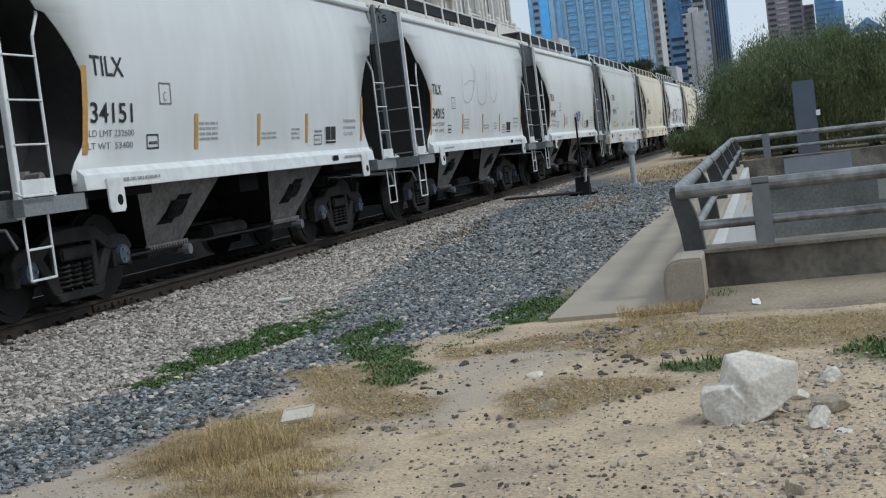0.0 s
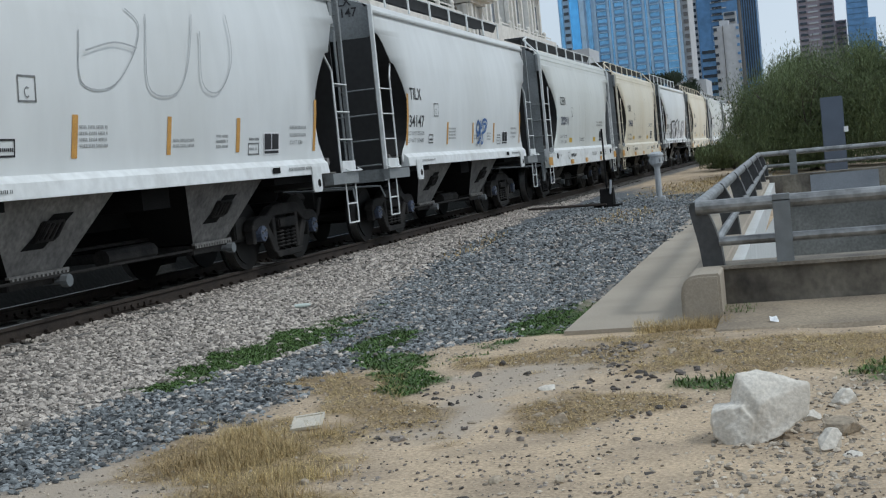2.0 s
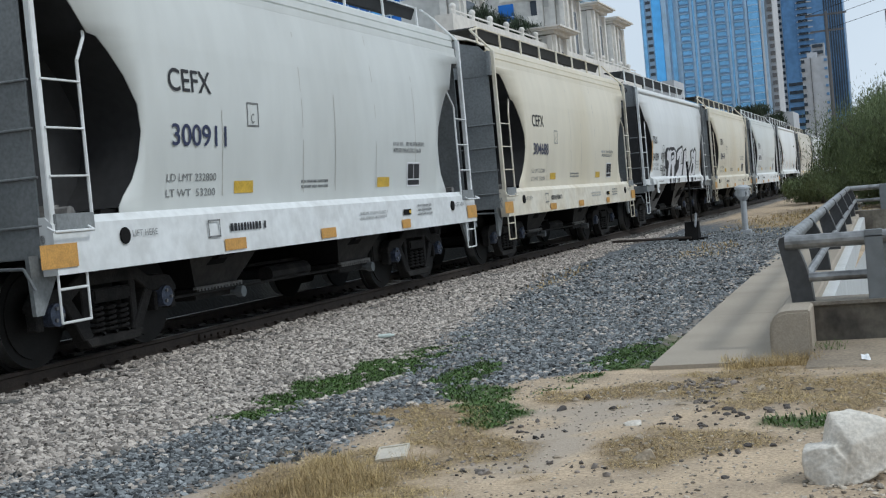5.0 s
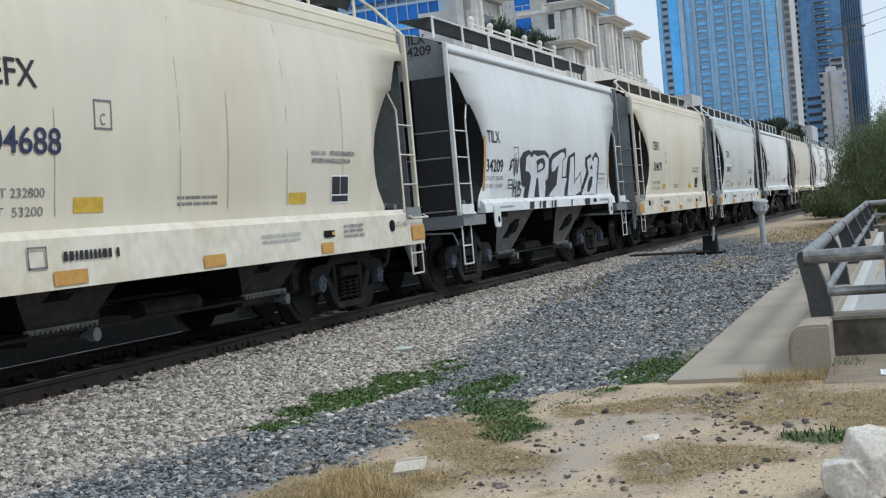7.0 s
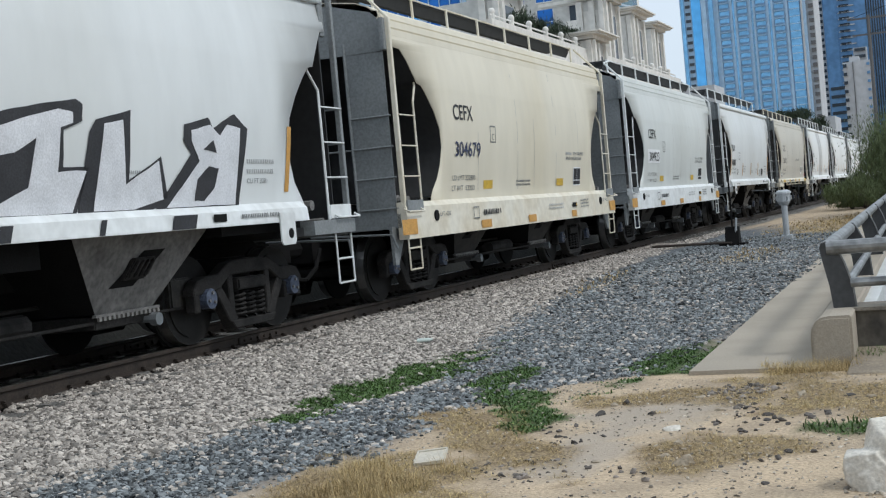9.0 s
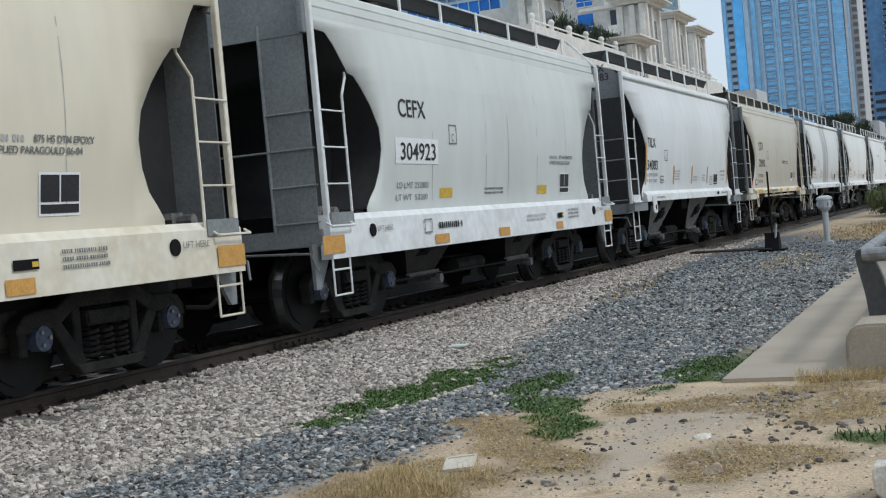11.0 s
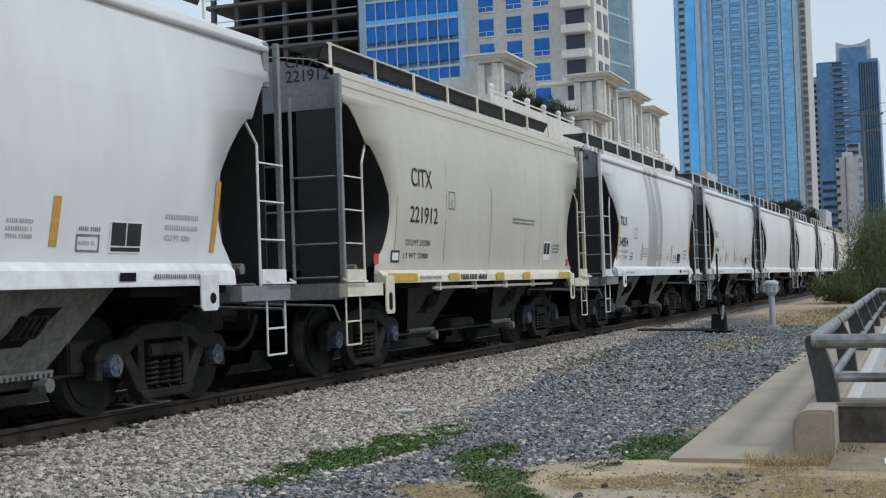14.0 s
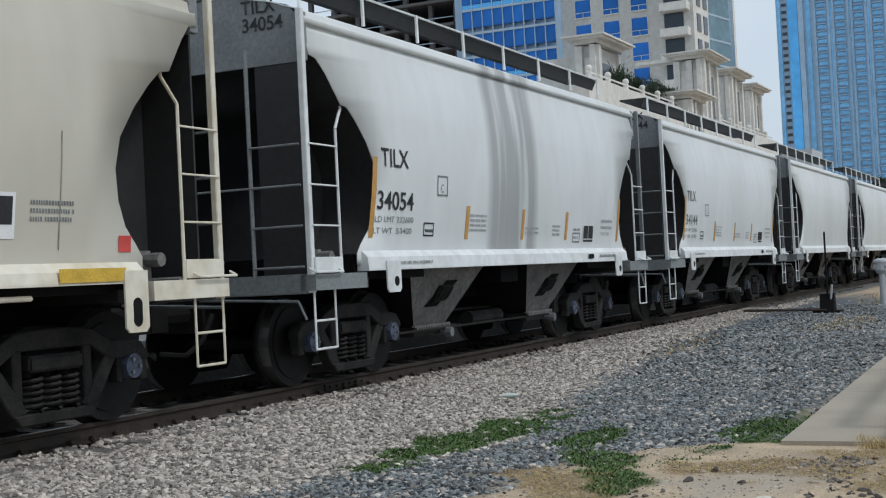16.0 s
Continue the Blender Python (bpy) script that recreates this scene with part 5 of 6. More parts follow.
def sprayed(car, outline, proud, material, label):
    """A sprayed area with a wavering edge that follows the curve of the side."""
    bm = bmesh.new()
    n, pts = len(outline), []
    for k in range(n):
        (y0, z0), (y1, z1) = outline[k], outline[(k + 1) % n]
        for i in range(3):
            u = i / 3
            yy, zz = y0 + (y1 - y0) * u, z0 + (z1 - z0) * u
            w = 0.012 if i else 0.0
            pts.append((yy + w * wob(yy * 9, zz * 9, 1, 5), zz + w * wob(yy * 9, zz * 9, 1, 8)))
    bm.faces.new([bm.verts.new((0, u, v)) for u, v in pts])
    for k in range(12):
        bmesh.ops.bisect_plane(bm, geom=list(bm.verts) + list(bm.edges) + list(bm.faces), plane_co=(0, 0, 1.32 + k * 0.08), plane_no=(0, 0, 1))
    for v in bm.verts:
        v.co.x = side_x(v.co.z) + proud
    return part("graffiti", bm, material, car, label)


BLACK, FILL = "black spray-painted letter edge", "white spray-painted letter"
for edge, fill in (
        ([(-2.38, 2.08), (-2.19, 2.19), (-1.84, 2.23), (-1.72, 2.19), (-1.6, 2.23), (-0.82, 2.24), (-0.6, 2.17), (-0.54, 2.1), (-0.61, 1.81), (-0.81, 1.7), (-0.7, 1.53), (-0.65, 1.37), (-2.17, 1.37), (-2.05, 1.58), (-2.26, 1.6), (-2.32, 1.81), (-2.38, 1.96)],
         [(-2.04, 2.09), (-1.84, 2.15), (-1.73, 2.09), (-1.55, 2.16), (-1.3, 2.12), (-0.93, 2.16), (-0.62, 2.1), (-0.63, 1.81), (-0.83, 1.71), (-0.78, 1.53), (-0.85, 1.38), (-1.18, 1.38), (-1.28, 1.73), (-1.4, 1.73), (-1.52, 1.38), (-1.91, 1.38), (-1.73, 1.75), (-1.85, 1.83), (-2.08, 1.86)]),
        ([(-0.54, 2.1), (-0.31, 2.19), (0.11, 2.26), (0.57, 2.32), (0.66, 2.28), (0.65, 2.14), (0.4, 2.06), (0.39, 1.76), (0.73, 1.76), (0.55, 1.37), (-0.66, 1.37), (-0.7, 1.5), (-0.81, 1.67), (-0.61, 1.73)],
         [(-0.43, 1.96), (-0.37, 2.07), (-0.01, 2.16), (0.34, 2.23), (0.52, 2.21), (0.52, 2.12), (0.36, 2.08), (0.32, 1.72), (0.69, 1.73), (0.5, 1.39), (-0.54, 1.39), (-0.5, 1.43), (-0.04, 1.6), (0.06, 1.99), (-0.2, 1.87), (-0.37, 1.85)]),
        ([(0.57, 1.37), (0.74, 2.06), (0.83, 2.16), (1.33, 2.26), (1.29, 1.65), (1.78, 1.86), (1.9, 1.45), (1.59, 1.37)],
         [(0.78, 1.39), (0.94, 2.13), (1.21, 2.17), (1.24, 1.61), (1.74, 1.82), (1.82, 1.47), (1.36, 1.39)]),
        ([(1.68, 1.37), (2.01, 1.65), (2.28, 1.89), (2.15, 2.01), (2.17, 2.16), (2.59, 2.24), (2.67, 2.14), (2.84, 2.21), (3.08, 2.29), (3.33, 2.15), (3.15, 1.37)],
         [(1.86, 1.39), (2.12, 1.58), (2.42, 1.82), (2.28, 2.01), (2.28, 2.11), (2.62, 2.17), (2.79, 2.07), (2.93, 2.18), (3.18, 2.15), (3.08, 1.39)])):
    sprayed(g, edge, 0.011, spray_black, BLACK)
    sprayed(g, fill, 0.015, spray_white, FILL)
sprayed(g, [(-1.44, 2.03), (-1.25, 2.08), (-0.99, 2.1), (-0.87, 2.03), (-0.88, 1.92), (-0.99, 1.88), (-1.36, 1.82), (-1.37, 1.93)], 0.019, spray_black, BLACK)
sprayed(g, [(-1.33, 1.96), (-1.2, 2.0), (-1.04, 1.99), (-1.01, 1.93), (-1.1, 1.9), (-1.33, 1.86)], 0.023, spray_white, FILL)
sprayed(g, [(2.33, 1.44), (2.38, 1.65), (2.58, 1.77), (2.76, 1.75), (2.69, 1.57), (2.5, 1.44)], 0.019, spray_black, BLACK)
sprayed(g, [(2.48, 1.93), (2.66, 2.02), (2.72, 1.9)], 0.019, spray_black, BLACK)
for y0, y1 in ((-2.05, -1.78), (-1.43, -1.35), (-1.24, -1.03), (-0.65, -0.57), (-0.47, -0.32), (0.77, 0.85), (1.85, 2.25)):
    patch(g, y0 - MARK_SHIFT - 0.05, y1 - MARK_SHIFT - 0.05, 1.18, 1.31, spray_black, "graffiti_drip", 0.003, "black spray paint run on the sill", 0.05)
strokes(g, [[(-2.86, 1.95), (-2.96, 1.88), (-2.9, 2.02), (-2.76, 2.05), (-2.74, 1.8)], [(-2.7, 1.78), (-2.64, 2.06), (-2.56, 1.82), (-2.48, 2.06)], [(-2.72, 1.7), (-2.78, 1.42)], [(-2.6, 1.68), (-2.66, 1.42)], [(-2.76, 1.55), (-2.62, 1.58)], [(-2.5, 1.66), (-2.56, 1.42), (-2.38, 1.44), (-2.32, 1.52), (-2.48, 1.57), (-2.36, 1.64), (-2.5, 1.67)]], 0.018, 0.011, 0.0, spray_black, "black spray-painted scribble")
TAG = [[(0.38, 1.97), (0.27, 1.80), (0.42, 1.72), (0.52, 1.86), (0.38, 1.97)], [(0.55, 1.95), (0.50, 1.74), (0.30, 1.66)], [(0.58, 1.80), (0.78, 1.99), (1.05, 1.95), (0.92, 1.77), (0.62, 1.72)], [(0.50, 1.74), (0.44, 1.56), (0.28, 1.52)], [(0.62, 1.72), (0.70, 1.56), (0.58, 1.51), (0.50, 1.62)], [(0.72, 1.90), (0.90, 1.90), (0.80, 1.80)]]
strokes(by_number["34147"], [rounded(p) for p in TAG], 0.028, 0.012, 0.0, spray_blue, "blue spray-painted scribble")
s_car = by_number["34054"]
tagged(s_car, "white covered hopper freight car with grey dirt streaks")
strokes(by_number["34015"], [rounded(p) for p in [[(-1.65, 2.73), (-1.7, 2.24), (-1.18, 2.2), (-0.73, 2.5), (-0.49, 2.86), (-0.72, 3.02)], [(-0.32, 2.99), (-0.44, 2.25), (0.09, 2.16), (0.44, 2.43), (0.74, 3.08)], [(0.87, 2.9), (0.79, 2.32), (1.2, 2.23), (1.6, 2.61), (1.62, 3.15)], [(-1.61, 2.54), (-1.07, 2.65), (-0.64, 2.62)]]], 0.009, 0.010, 0.0, spray_faded, "faded grey spray-painted loops")
for o in s_car.children:
    if o.name.startswith("body"):
        o.material_slots[0].link = "OBJECT"
        o.material_slots[0].material = paint_streak
# ---- things beside the track ----


def signal_post():
    root = thing("signal_box", "silver-grey round signal junction box on a post", "signal box", at=(-5.06, 33.5, 0.0))
    b = bmesh.new()
    tube(b, (0, 0, 0.84), (0, 0, 0.93), 0.10, 14, 0.16)
    tube(b, (0, 0, 0.93), (0, 0, 1.12), 0.165, 14)
    tube(b, (0, 0, 1.12), (0, 0, 1.17), 0.195, 14, 0.185)
    tube(b, (0, 0, 1.17), (0, 0, 1.22), 0.185, 14, 0.10)
    cube(b, -0.19, -0.12, -0.06, 0.06, 0.96, 1.08, bevel=0.015)
    cube(b, 0.12, 0.19, -0.06, 0.06, 0.96, 1.08, bevel=0.015)
    part("box", b, signal_grey, root)
    b = bmesh.new()
    tube(b, (0, 0, 0), (0, 0, 0.9), 0.075, 12)
    cube(b, -0.14, 0.14, -0.14, 0.14, -0.05, 0.10, bevel=0.02)
    part("post", b, signal_grey, root)
    b = bmesh.new()
    tube(b, (0.06, -0.12, 1.0), (0.06, -0.145, 1.0), 0.06, 12)
    part("cover_plate", b, galv_dull, root)


def switch_stand():
    root = thing("switch_stand", "black cast iron switch stand with tall thin mast", "switch stand", at=(-6.05, 31.5, 0.05))
    b = bmesh.new()
    tube(b, (0, 0, 0.35), (0, 0, 1.85), 0.022, 8)
    part("mast", b, near_black, root)
    b = bmesh.new()
    prism(b, [(-0.22, 0), (0.22, 0), (0.09, 0.42), (-0.09, 0.42)], "x", -0.16, 0.16)
    cube(b, -0.32, 0.32, -0.2, 0.2, -0.05, 0.03)
    part("base", b, near_black, root)
    b = bmesh.new()
    tube(b, (0.08, -0.1, 0.2), (0.13, -0.12, 0.62), 0.03, 6)
    part("lever", b, signal_grey, root)
    b = bmesh.new()
    tube(b, (-1.9, 0.1, 0.08), (0, 0.1, 0.05), 0.03, 6)
    tube(b, (-1.9, -0.25, 0.09), (0, -0.25, 0.05), 0.025, 6)
    part("throw_rod", b, rail_steel, root)


def cabinet():
    root = thing("utility_cabinet", "tall blue-grey enamelled utility cabinet beside bushes", "utility cabinet", at=(-0.75, 33.5, 0.0))
    part("body", boxes((-0.26, 0.26, -0.2, 0.25, 0.1, 2.12), bevel=0.015), cabinet_blue, root)
    part("plinth", boxes((-0.3, 0.3, -0.25, 0.3, -0.1, 0.1)), concrete, root)
    part("door_tag", boxes((0.24, 0.34, -0.26, -0.2, 1.25, 1.38)), white_ink, root, "small white tag")


def utility_pole():
    root = thing("utility_pole", "tall thin grey utility pole with two crossarms", "utility pole", at=(-6.7, 110, 0))
    b = bmesh.new()
    tube(b, (0, 0, 0), (0, 0, 14.2), 0.19, 10, 0.12)
    part("pole", b, raw_frame, root)
    for zz, w in ((13.9, 1.6), (12.6, 1.3)):
        part("crossarm", boxes((-w, w, -0.08, 0.08, zz, zz + 0.14)), raw_frame, root)
    for k, (zz, xx) in enumerate(((14.05, -1.5), (14.05, 1.5), (12.75, 0.0))):
        b = bmesh.new()
        pts = [Vector((xx + 46 * u, -60 * u, zz + 8 * u - 6 * u * (1 - u))) for u in (0, 0.2, 0.4, 0.6, 0.8, 1.0)]
        for p, q in zip(pts, pts[1:]):
            tube(b, p, q, 0.018, 4)
        part("wire", b, near_black, root)


utility_pole()
signal_post()
switch_stand()
cabinet()


def rock(name, at, size, material, label, seed, turn=0.0, group="", tilt=0.0):
    rng = random.Random(seed)
    bm = bmesh.new()
    bmesh.ops.create_icosphere(bm, subdivisions=4, radius=1)
    cuts = []
    for _ in range(11):
        n = Vector((rng.gauss(0, 1), rng.gauss(0, 1), rng.gauss(0, 0.8))).normalized()
        cuts.append((n, rng.uniform(0.5, 0.85)))
    for v in bm.verts:
        for n, d in cuts:
            k = v.co.dot(n) - d
            if k > 0:
                v.co -= n * k * 0.98
        v.co *= 1 + 0.07 * noise.noise(v.co * 2.5 + Vector((seed, 0, 0))) + 0.035 * noise.noise(v.co * 8)
    if tilt:
        ease = lambda k: min(1, max(0, k)) ** 2 * (3 - 2 * min(1, max(0, k)))
        for v in bm.verts:
            up, right = ease((v.co.x + 0.75) / 0.6), ease((v.co.x + 0.1) / 0.8)
            v.co.z *= 0.45 + 0.6 * up - 0.32 * right if v.co.z > 0 else 0.85 - 0.5 * right
            v.co *= 1 + 0.24 * noise.noise(v.co * 1.9 + Vector((3, 1, 0))) + 0.09 * noise.noise(v.co * 4.5) + 0.03 * noise.noise(v.co * 11)
    lo = min(v.co.z for v in bm.verts)
    for v in bm.verts:
        v.co = Vector((v.co.x * size[0], v.co.y * size[1], (v.co.z - lo * 0.85) * size[2]))
    ob = new(name, mesh(bm, name, material))
    ob.matrix_world = pose(at[0], at[1], height(*at) - 0.025, 0, tilt, turn)
    return tagged(ob, label, "rock", group)




def boulder(at, turn):
    """Two fused angular blocks with broken faces: a tall one and a low one leaning on it."""
    tall = [(-0.13, -0.10, 0.02), (-0.05, -0.13, 0.0), (0.06, -0.11, 0.04), (0.22, -0.06, 0.13), (0.235, -0.04, 0.27), (0.13, -0.05, 0.29), (0.0, -0.01, 0.345), (-0.10, -0.02, 0.33), (-0.13, 0.04, 0.22), (-0.12, 0.15, 0.0), (0.1, 0.16, 0.02), (0.2, 0.12, 0.12), (0.12, 0.14, 0.25), (-0.06, 0.14, 0.28), (-0.02, -0.13, 0.20)]
    low_ = [(-0.23, -0.07, 0.06), (-0.24, -0.05, 0.17), (-0.21, 0.03, 0.19), (-0.10, -0.12, 0.20), (-0.05, -0.14, 0.13), (-0.08, -0.13, 0.0), (-0.16, -0.12, 0.0), (-0.20, 0.10, 0.0), (0.0, 0.08, 0.0), (-0.02, 0.05, 0.2)]
    centre, hulls = Vector((-0.07, -0.01, 0.11)), []
    for pts in (tall, low_):
        one = bmesh.new()
        for p in pts:
            one.verts.new(p)
        bmesh.ops.convex_hull(one, input=list(one.verts))
        one.normal_update()
        hulls.append([(f.normal.copy(), f.normal.dot(f.calc_center_median() - centre)) for f in one.faces])
        one.free()
    bm = bmesh.new()
    bmesh.ops.create_icosphere(bm, subdivisions=6, radius=1)
    for v in bm.verts:
        d = v.co.normalized()
        far = []
        for planes in hulls:
            far.append(min(abs(h) / max(0.001, n.dot(d) * (1 if h > 0 else -1)) for n, h in planes if n.dot(d) * (1 if h > 0 else -1) > 0.001))
        r = (far[0] ** 9 + far[1] ** 9) ** (1 / 9) * 0.975
        q = centre + d * r
        v.co = q + d * (0.010 * noise.noise(q * 8) + 0.007 * noise.noise(q * 21) + 0.003 * noise.noise(q * 60))
    for _ in range(2):
        bmesh.ops.smooth_vert(bm, verts=list(bm.verts), factor=0.5, use_axis_x=True, use_axis_y=True, use_axis_z=True)
    for f in bm.faces:
        f.smooth = True
    ob = new("boulder", mesh(bm, "boulder", limestone))
    ob.matrix_world = pose(at[0], at[1], height(*at) - 0.02, 0, 0, turn)
    tagged(ob, "large angular white limestone boulder on dirt", "rock")


boulder((-1.375, 6.55), 10)
rock("stone", (-1.03, 6.62), (0.12, 0.08, 0.065), brown_stone, "rounded tan stone lying on dirt", 5, 10)
rock("stone", (-1.08, 6.28), (0.085, 0.06, 0.065), limestone, "grey limestone rock lying on dirt", 6, 60)
rock("stone", (-1.01, 7.25), (0.08, 0.06, 0.055), limestone, "white limestone rock lying on dirt", 7, 0)
rock("stone", (-1.42, 7.55), (0.10, 0.08, 0.06), brown_stone, "brown stone half sunk beside green weeds", 8, 0)
rock("stone", (-2.42, 7.05), (0.075, 0.06, 0.045), brown_stone, "small tan stone lying on dry grass", 9, 0)
rock("stone", (-2.67, 8.0), (0.075, 0.045, 0.03), limestone, "small white limestone lump on dirt", 10, 30)
_r = random.Random(77)
for k in range(26):
    rock("stone", (_r.uniform(-3.4, -1.6), _r.uniform(5.4, 9.2)), (_r.uniform(0.025, 0.055), _r.uniform(0.02, 0.05), _r.uniform(0.02, 0.035)), brown_stone if k % 3 else dark_stone, "small weathered stone lying on dirt", 100 + k, k * 40, "loose stones on the dirt")
for k in range(16):
    rock("stone", (_r.uniform(-1.2, 0.2), _r.uniform(5.2, 7.6)), (_r.uniform(0.03, 0.07), _r.uniform(0.03, 0.06), _r.uniform(0.02, 0.045)), limestone if k % 2 else brown_stone, "small limestone fragment lying on dirt", 150 + k, k * 40, "loose stones on the dirt")


def litter():
    bm = bmesh.new()
    o = [(-0.13, -0.085), (0.13, -0.085), (0.13, 0.085), (-0.13, 0.085)]
    prism(bm, o, "z", 0, 0.012)
    for x0, x1, y0, y1 in ((-0.14, 0.14, -0.095, -0.08), (-0.14, 0.14, 0.08, 0.095), (-0.14, -0.125, -0.09, 0.09), (0.125, 0.14, -0.09, 0.09)):
        cube(bm, x0, x1, y0, y1, 0, 0.02)
    ob = new("food_tray", mesh(bm, "food_tray", plastic_white))
    ob.matrix_world = pose(-3.83, 7.12, height(-3.83, 7.12) + 0.025, 12, -4, 12) @ Matrix.Diagonal((0.62, 0.95, 0.9, 1))
    tagged(ob, "discarded white plastic tray lid lying on dry grass", "litter")
    bm = bmesh.new()
    tube(bm, (-0.1, 0, 0.035), (0.06, 0, 0.035), 0.032, 10)
    tube(bm, (0.06, 0, 0.035), (0.11, 0, 0.035), 0.03, 10, 0.013)
    ob = new("plastic_bottle", mesh(bm, "plastic_bottle", plastic_green))
    ob.matrix_world = pose(-6.39, 13.2, height(-6.39, 13.2) + 0.02, 0, 0, 20) @ Matrix.Diagonal((0.8, 0.9, 0.7, 1))
    tagged(ob, "crushed pale green plastic bottle on ballast", "litter")
    bm = bmesh.new()
    bmesh.ops.create_grid(bm, x_segments=6, y_segments=6, size=0.03)
    for v in bm.verts:
        v.co.z = 0.02 + 0.02 * noise.noise(v.co * 30)
    bmesh.ops.solidify(bm, geom=list(bm.faces), thickness=0.003)
    ob = new("paper_scrap", mesh(bm, "paper_scrap", white_ink))
    ob.matrix_world = pose(-1.45, 10.05, 0.03, 30, 10, 20)
    tagged(ob, "crumpled white paper scrap on concrete apron", "litter")


litter()


def leafy(root, centre, radius, count, size, material, seed, squash=0.8, name="crown"):
    """A crown of small leaf cards gathered in uneven clumps."""
    rng = np.random.default_rng(seed)
    k = 46
    d = rng.normal(size=(k, 3))
    d /= np.linalg.norm(d, axis=1)[:, None]
    cl = d * rng.uniform(0.35, 1.0, (k, 1)) * np.array(radius)
    rad = rng.uniform(0.25, 0.55, k) * min(radius)
    which = rng.integers(0, k, count)
    off = rng.normal(size=(count, 3)) * 0.5
    p = np.array(centre) + cl[which] + off * rad[which][:, None]
    p[:, 2] = np.maximum(p[:, 2], 0.15)
    u = rng.normal(size=(count, 3))
    u /= np.linalg.norm(u, axis=1)[:, None]
    u[:, 2] = np.abs(u[:, 2]) + 0.9
    v = np.cross(u, rng.normal(size=(count, 3)))
    v /= np.linalg.norm(v, axis=1)[:, None]
    s = size * rng.uniform(0.5, 1.3, (count, 1))
    q = np.stack([p - u * s * 0.8, p + v * s * 0.2, p + u * s * 0.8, p - v * s * 0.2], 1)
    faces = np.arange(count * 4).reshape(-1, 4)
    me = bpy.data.meshes.new(name)
    me.vertices.add(count * 4)
    me.vertices.foreach_set("co", q.reshape(-1).astype(np.float32))
    me.loops.add(count * 4)
    me.loops.foreach_set("vertex_index", faces.reshape(-1).astype(np.int32))
    me.polygons.add(count)
    me.polygons.foreach_set("loop_start", (np.arange(count) * 4).astype(np.int32))
    me.update(calc_edges=True)
    me.materials.append(material)
    ob = new(name, me)
    ob.parent = root
    return ob


def tree(at, radius, mid, count, size, label, seed, material=None, group="bushes beyond the underpass", name="bush"):
    root = thing(name, label, "bush" if name == "bush" else "tree", group, at=(*at, 0))
    rng = random.Random(seed)
    bm = bmesh.new()
    for k in range(7):
        p = Vector((rng.uniform(-0.5, 0.5), rng.uniform(-0.5, 0.5), -0.2))
        d = Vector((rng.uniform(-1, 1), rng.uniform(-1, 1), rng.uniform(1.2, 2.0))).normalized()
        r = 0.11
        for j in range(6):
            step = mid * 2 / 6.5
            q = p + d * step
            tube(bm, p, q, r, 6, r * 0.75)
            if j > 1:
                for _ in range(2):
                    dd = (d + Vector((rng.gauss(0, 0.8), rng.gauss(0, 0.8), rng.gauss(0.2, 0.4)))).normalized()
                    tube(bm, q, q + dd * radius[0] * 0.35, r * 0.4, 4, r * 0.1)
            p, r = q, r * 0.75
            d = (d + Vector((rng.gauss(0, 0.25), rng.gauss(0, 0.25), 0.1))).normalized()
    if name != "bush":
        bm.clear()
        tube(bm, (0, 0, 0), (0, 0, mid), 0.03 * mid if mid > 4 else 0.06, 8, 0.05)
    part("trunk", bm, bark, root)
    leafy(root, (0, 0, mid), radius, count, size, material or bush_leaf, seed)
    return root


BUSH = "wispy olive-green bush with many thin stems"
tree((-0.9, 48), (3.1, 2.6, 2.0), 2.1, 150000, 0.05, BUSH, 31)
tree((1.9, 46), (3.0, 2.6, 2.1), 2.2, 140000, 0.05, BUSH, 32)
tree((-2.6, 52), (1.7, 2.0, 1.3), 1.4, 70000, 0.05, BUSH, 33)
tree((5.0, 47), (3.0, 2.6, 2.1), 2.2, 80000, 0.055, BUSH, 34)
tree((-1.2, 62), (3.0, 3.0, 2.3), 2.5, 60000, 0.07, BUSH, 35)
tree((9.0, 50), (3.2, 2.6, 2.2), 2.3, 10000, 0.14, BUSH, 36)

tree((-4.9, 60), (1.6, 4.0, 0.8), 0.7, 40000, 0.06, "low dark green undergrowth beside the track", 37, group="undergrowth", name="bush")

# ---- the city ----


def block(root, name, m, *bs, label="", bevel=0.0):
    return part(name, boxes(*bs, bevel=bevel), m, root, label)


def shared(root, name, me, places):
    for p in places:
        o = new(name, me)
        o.parent = root
        o.location = p


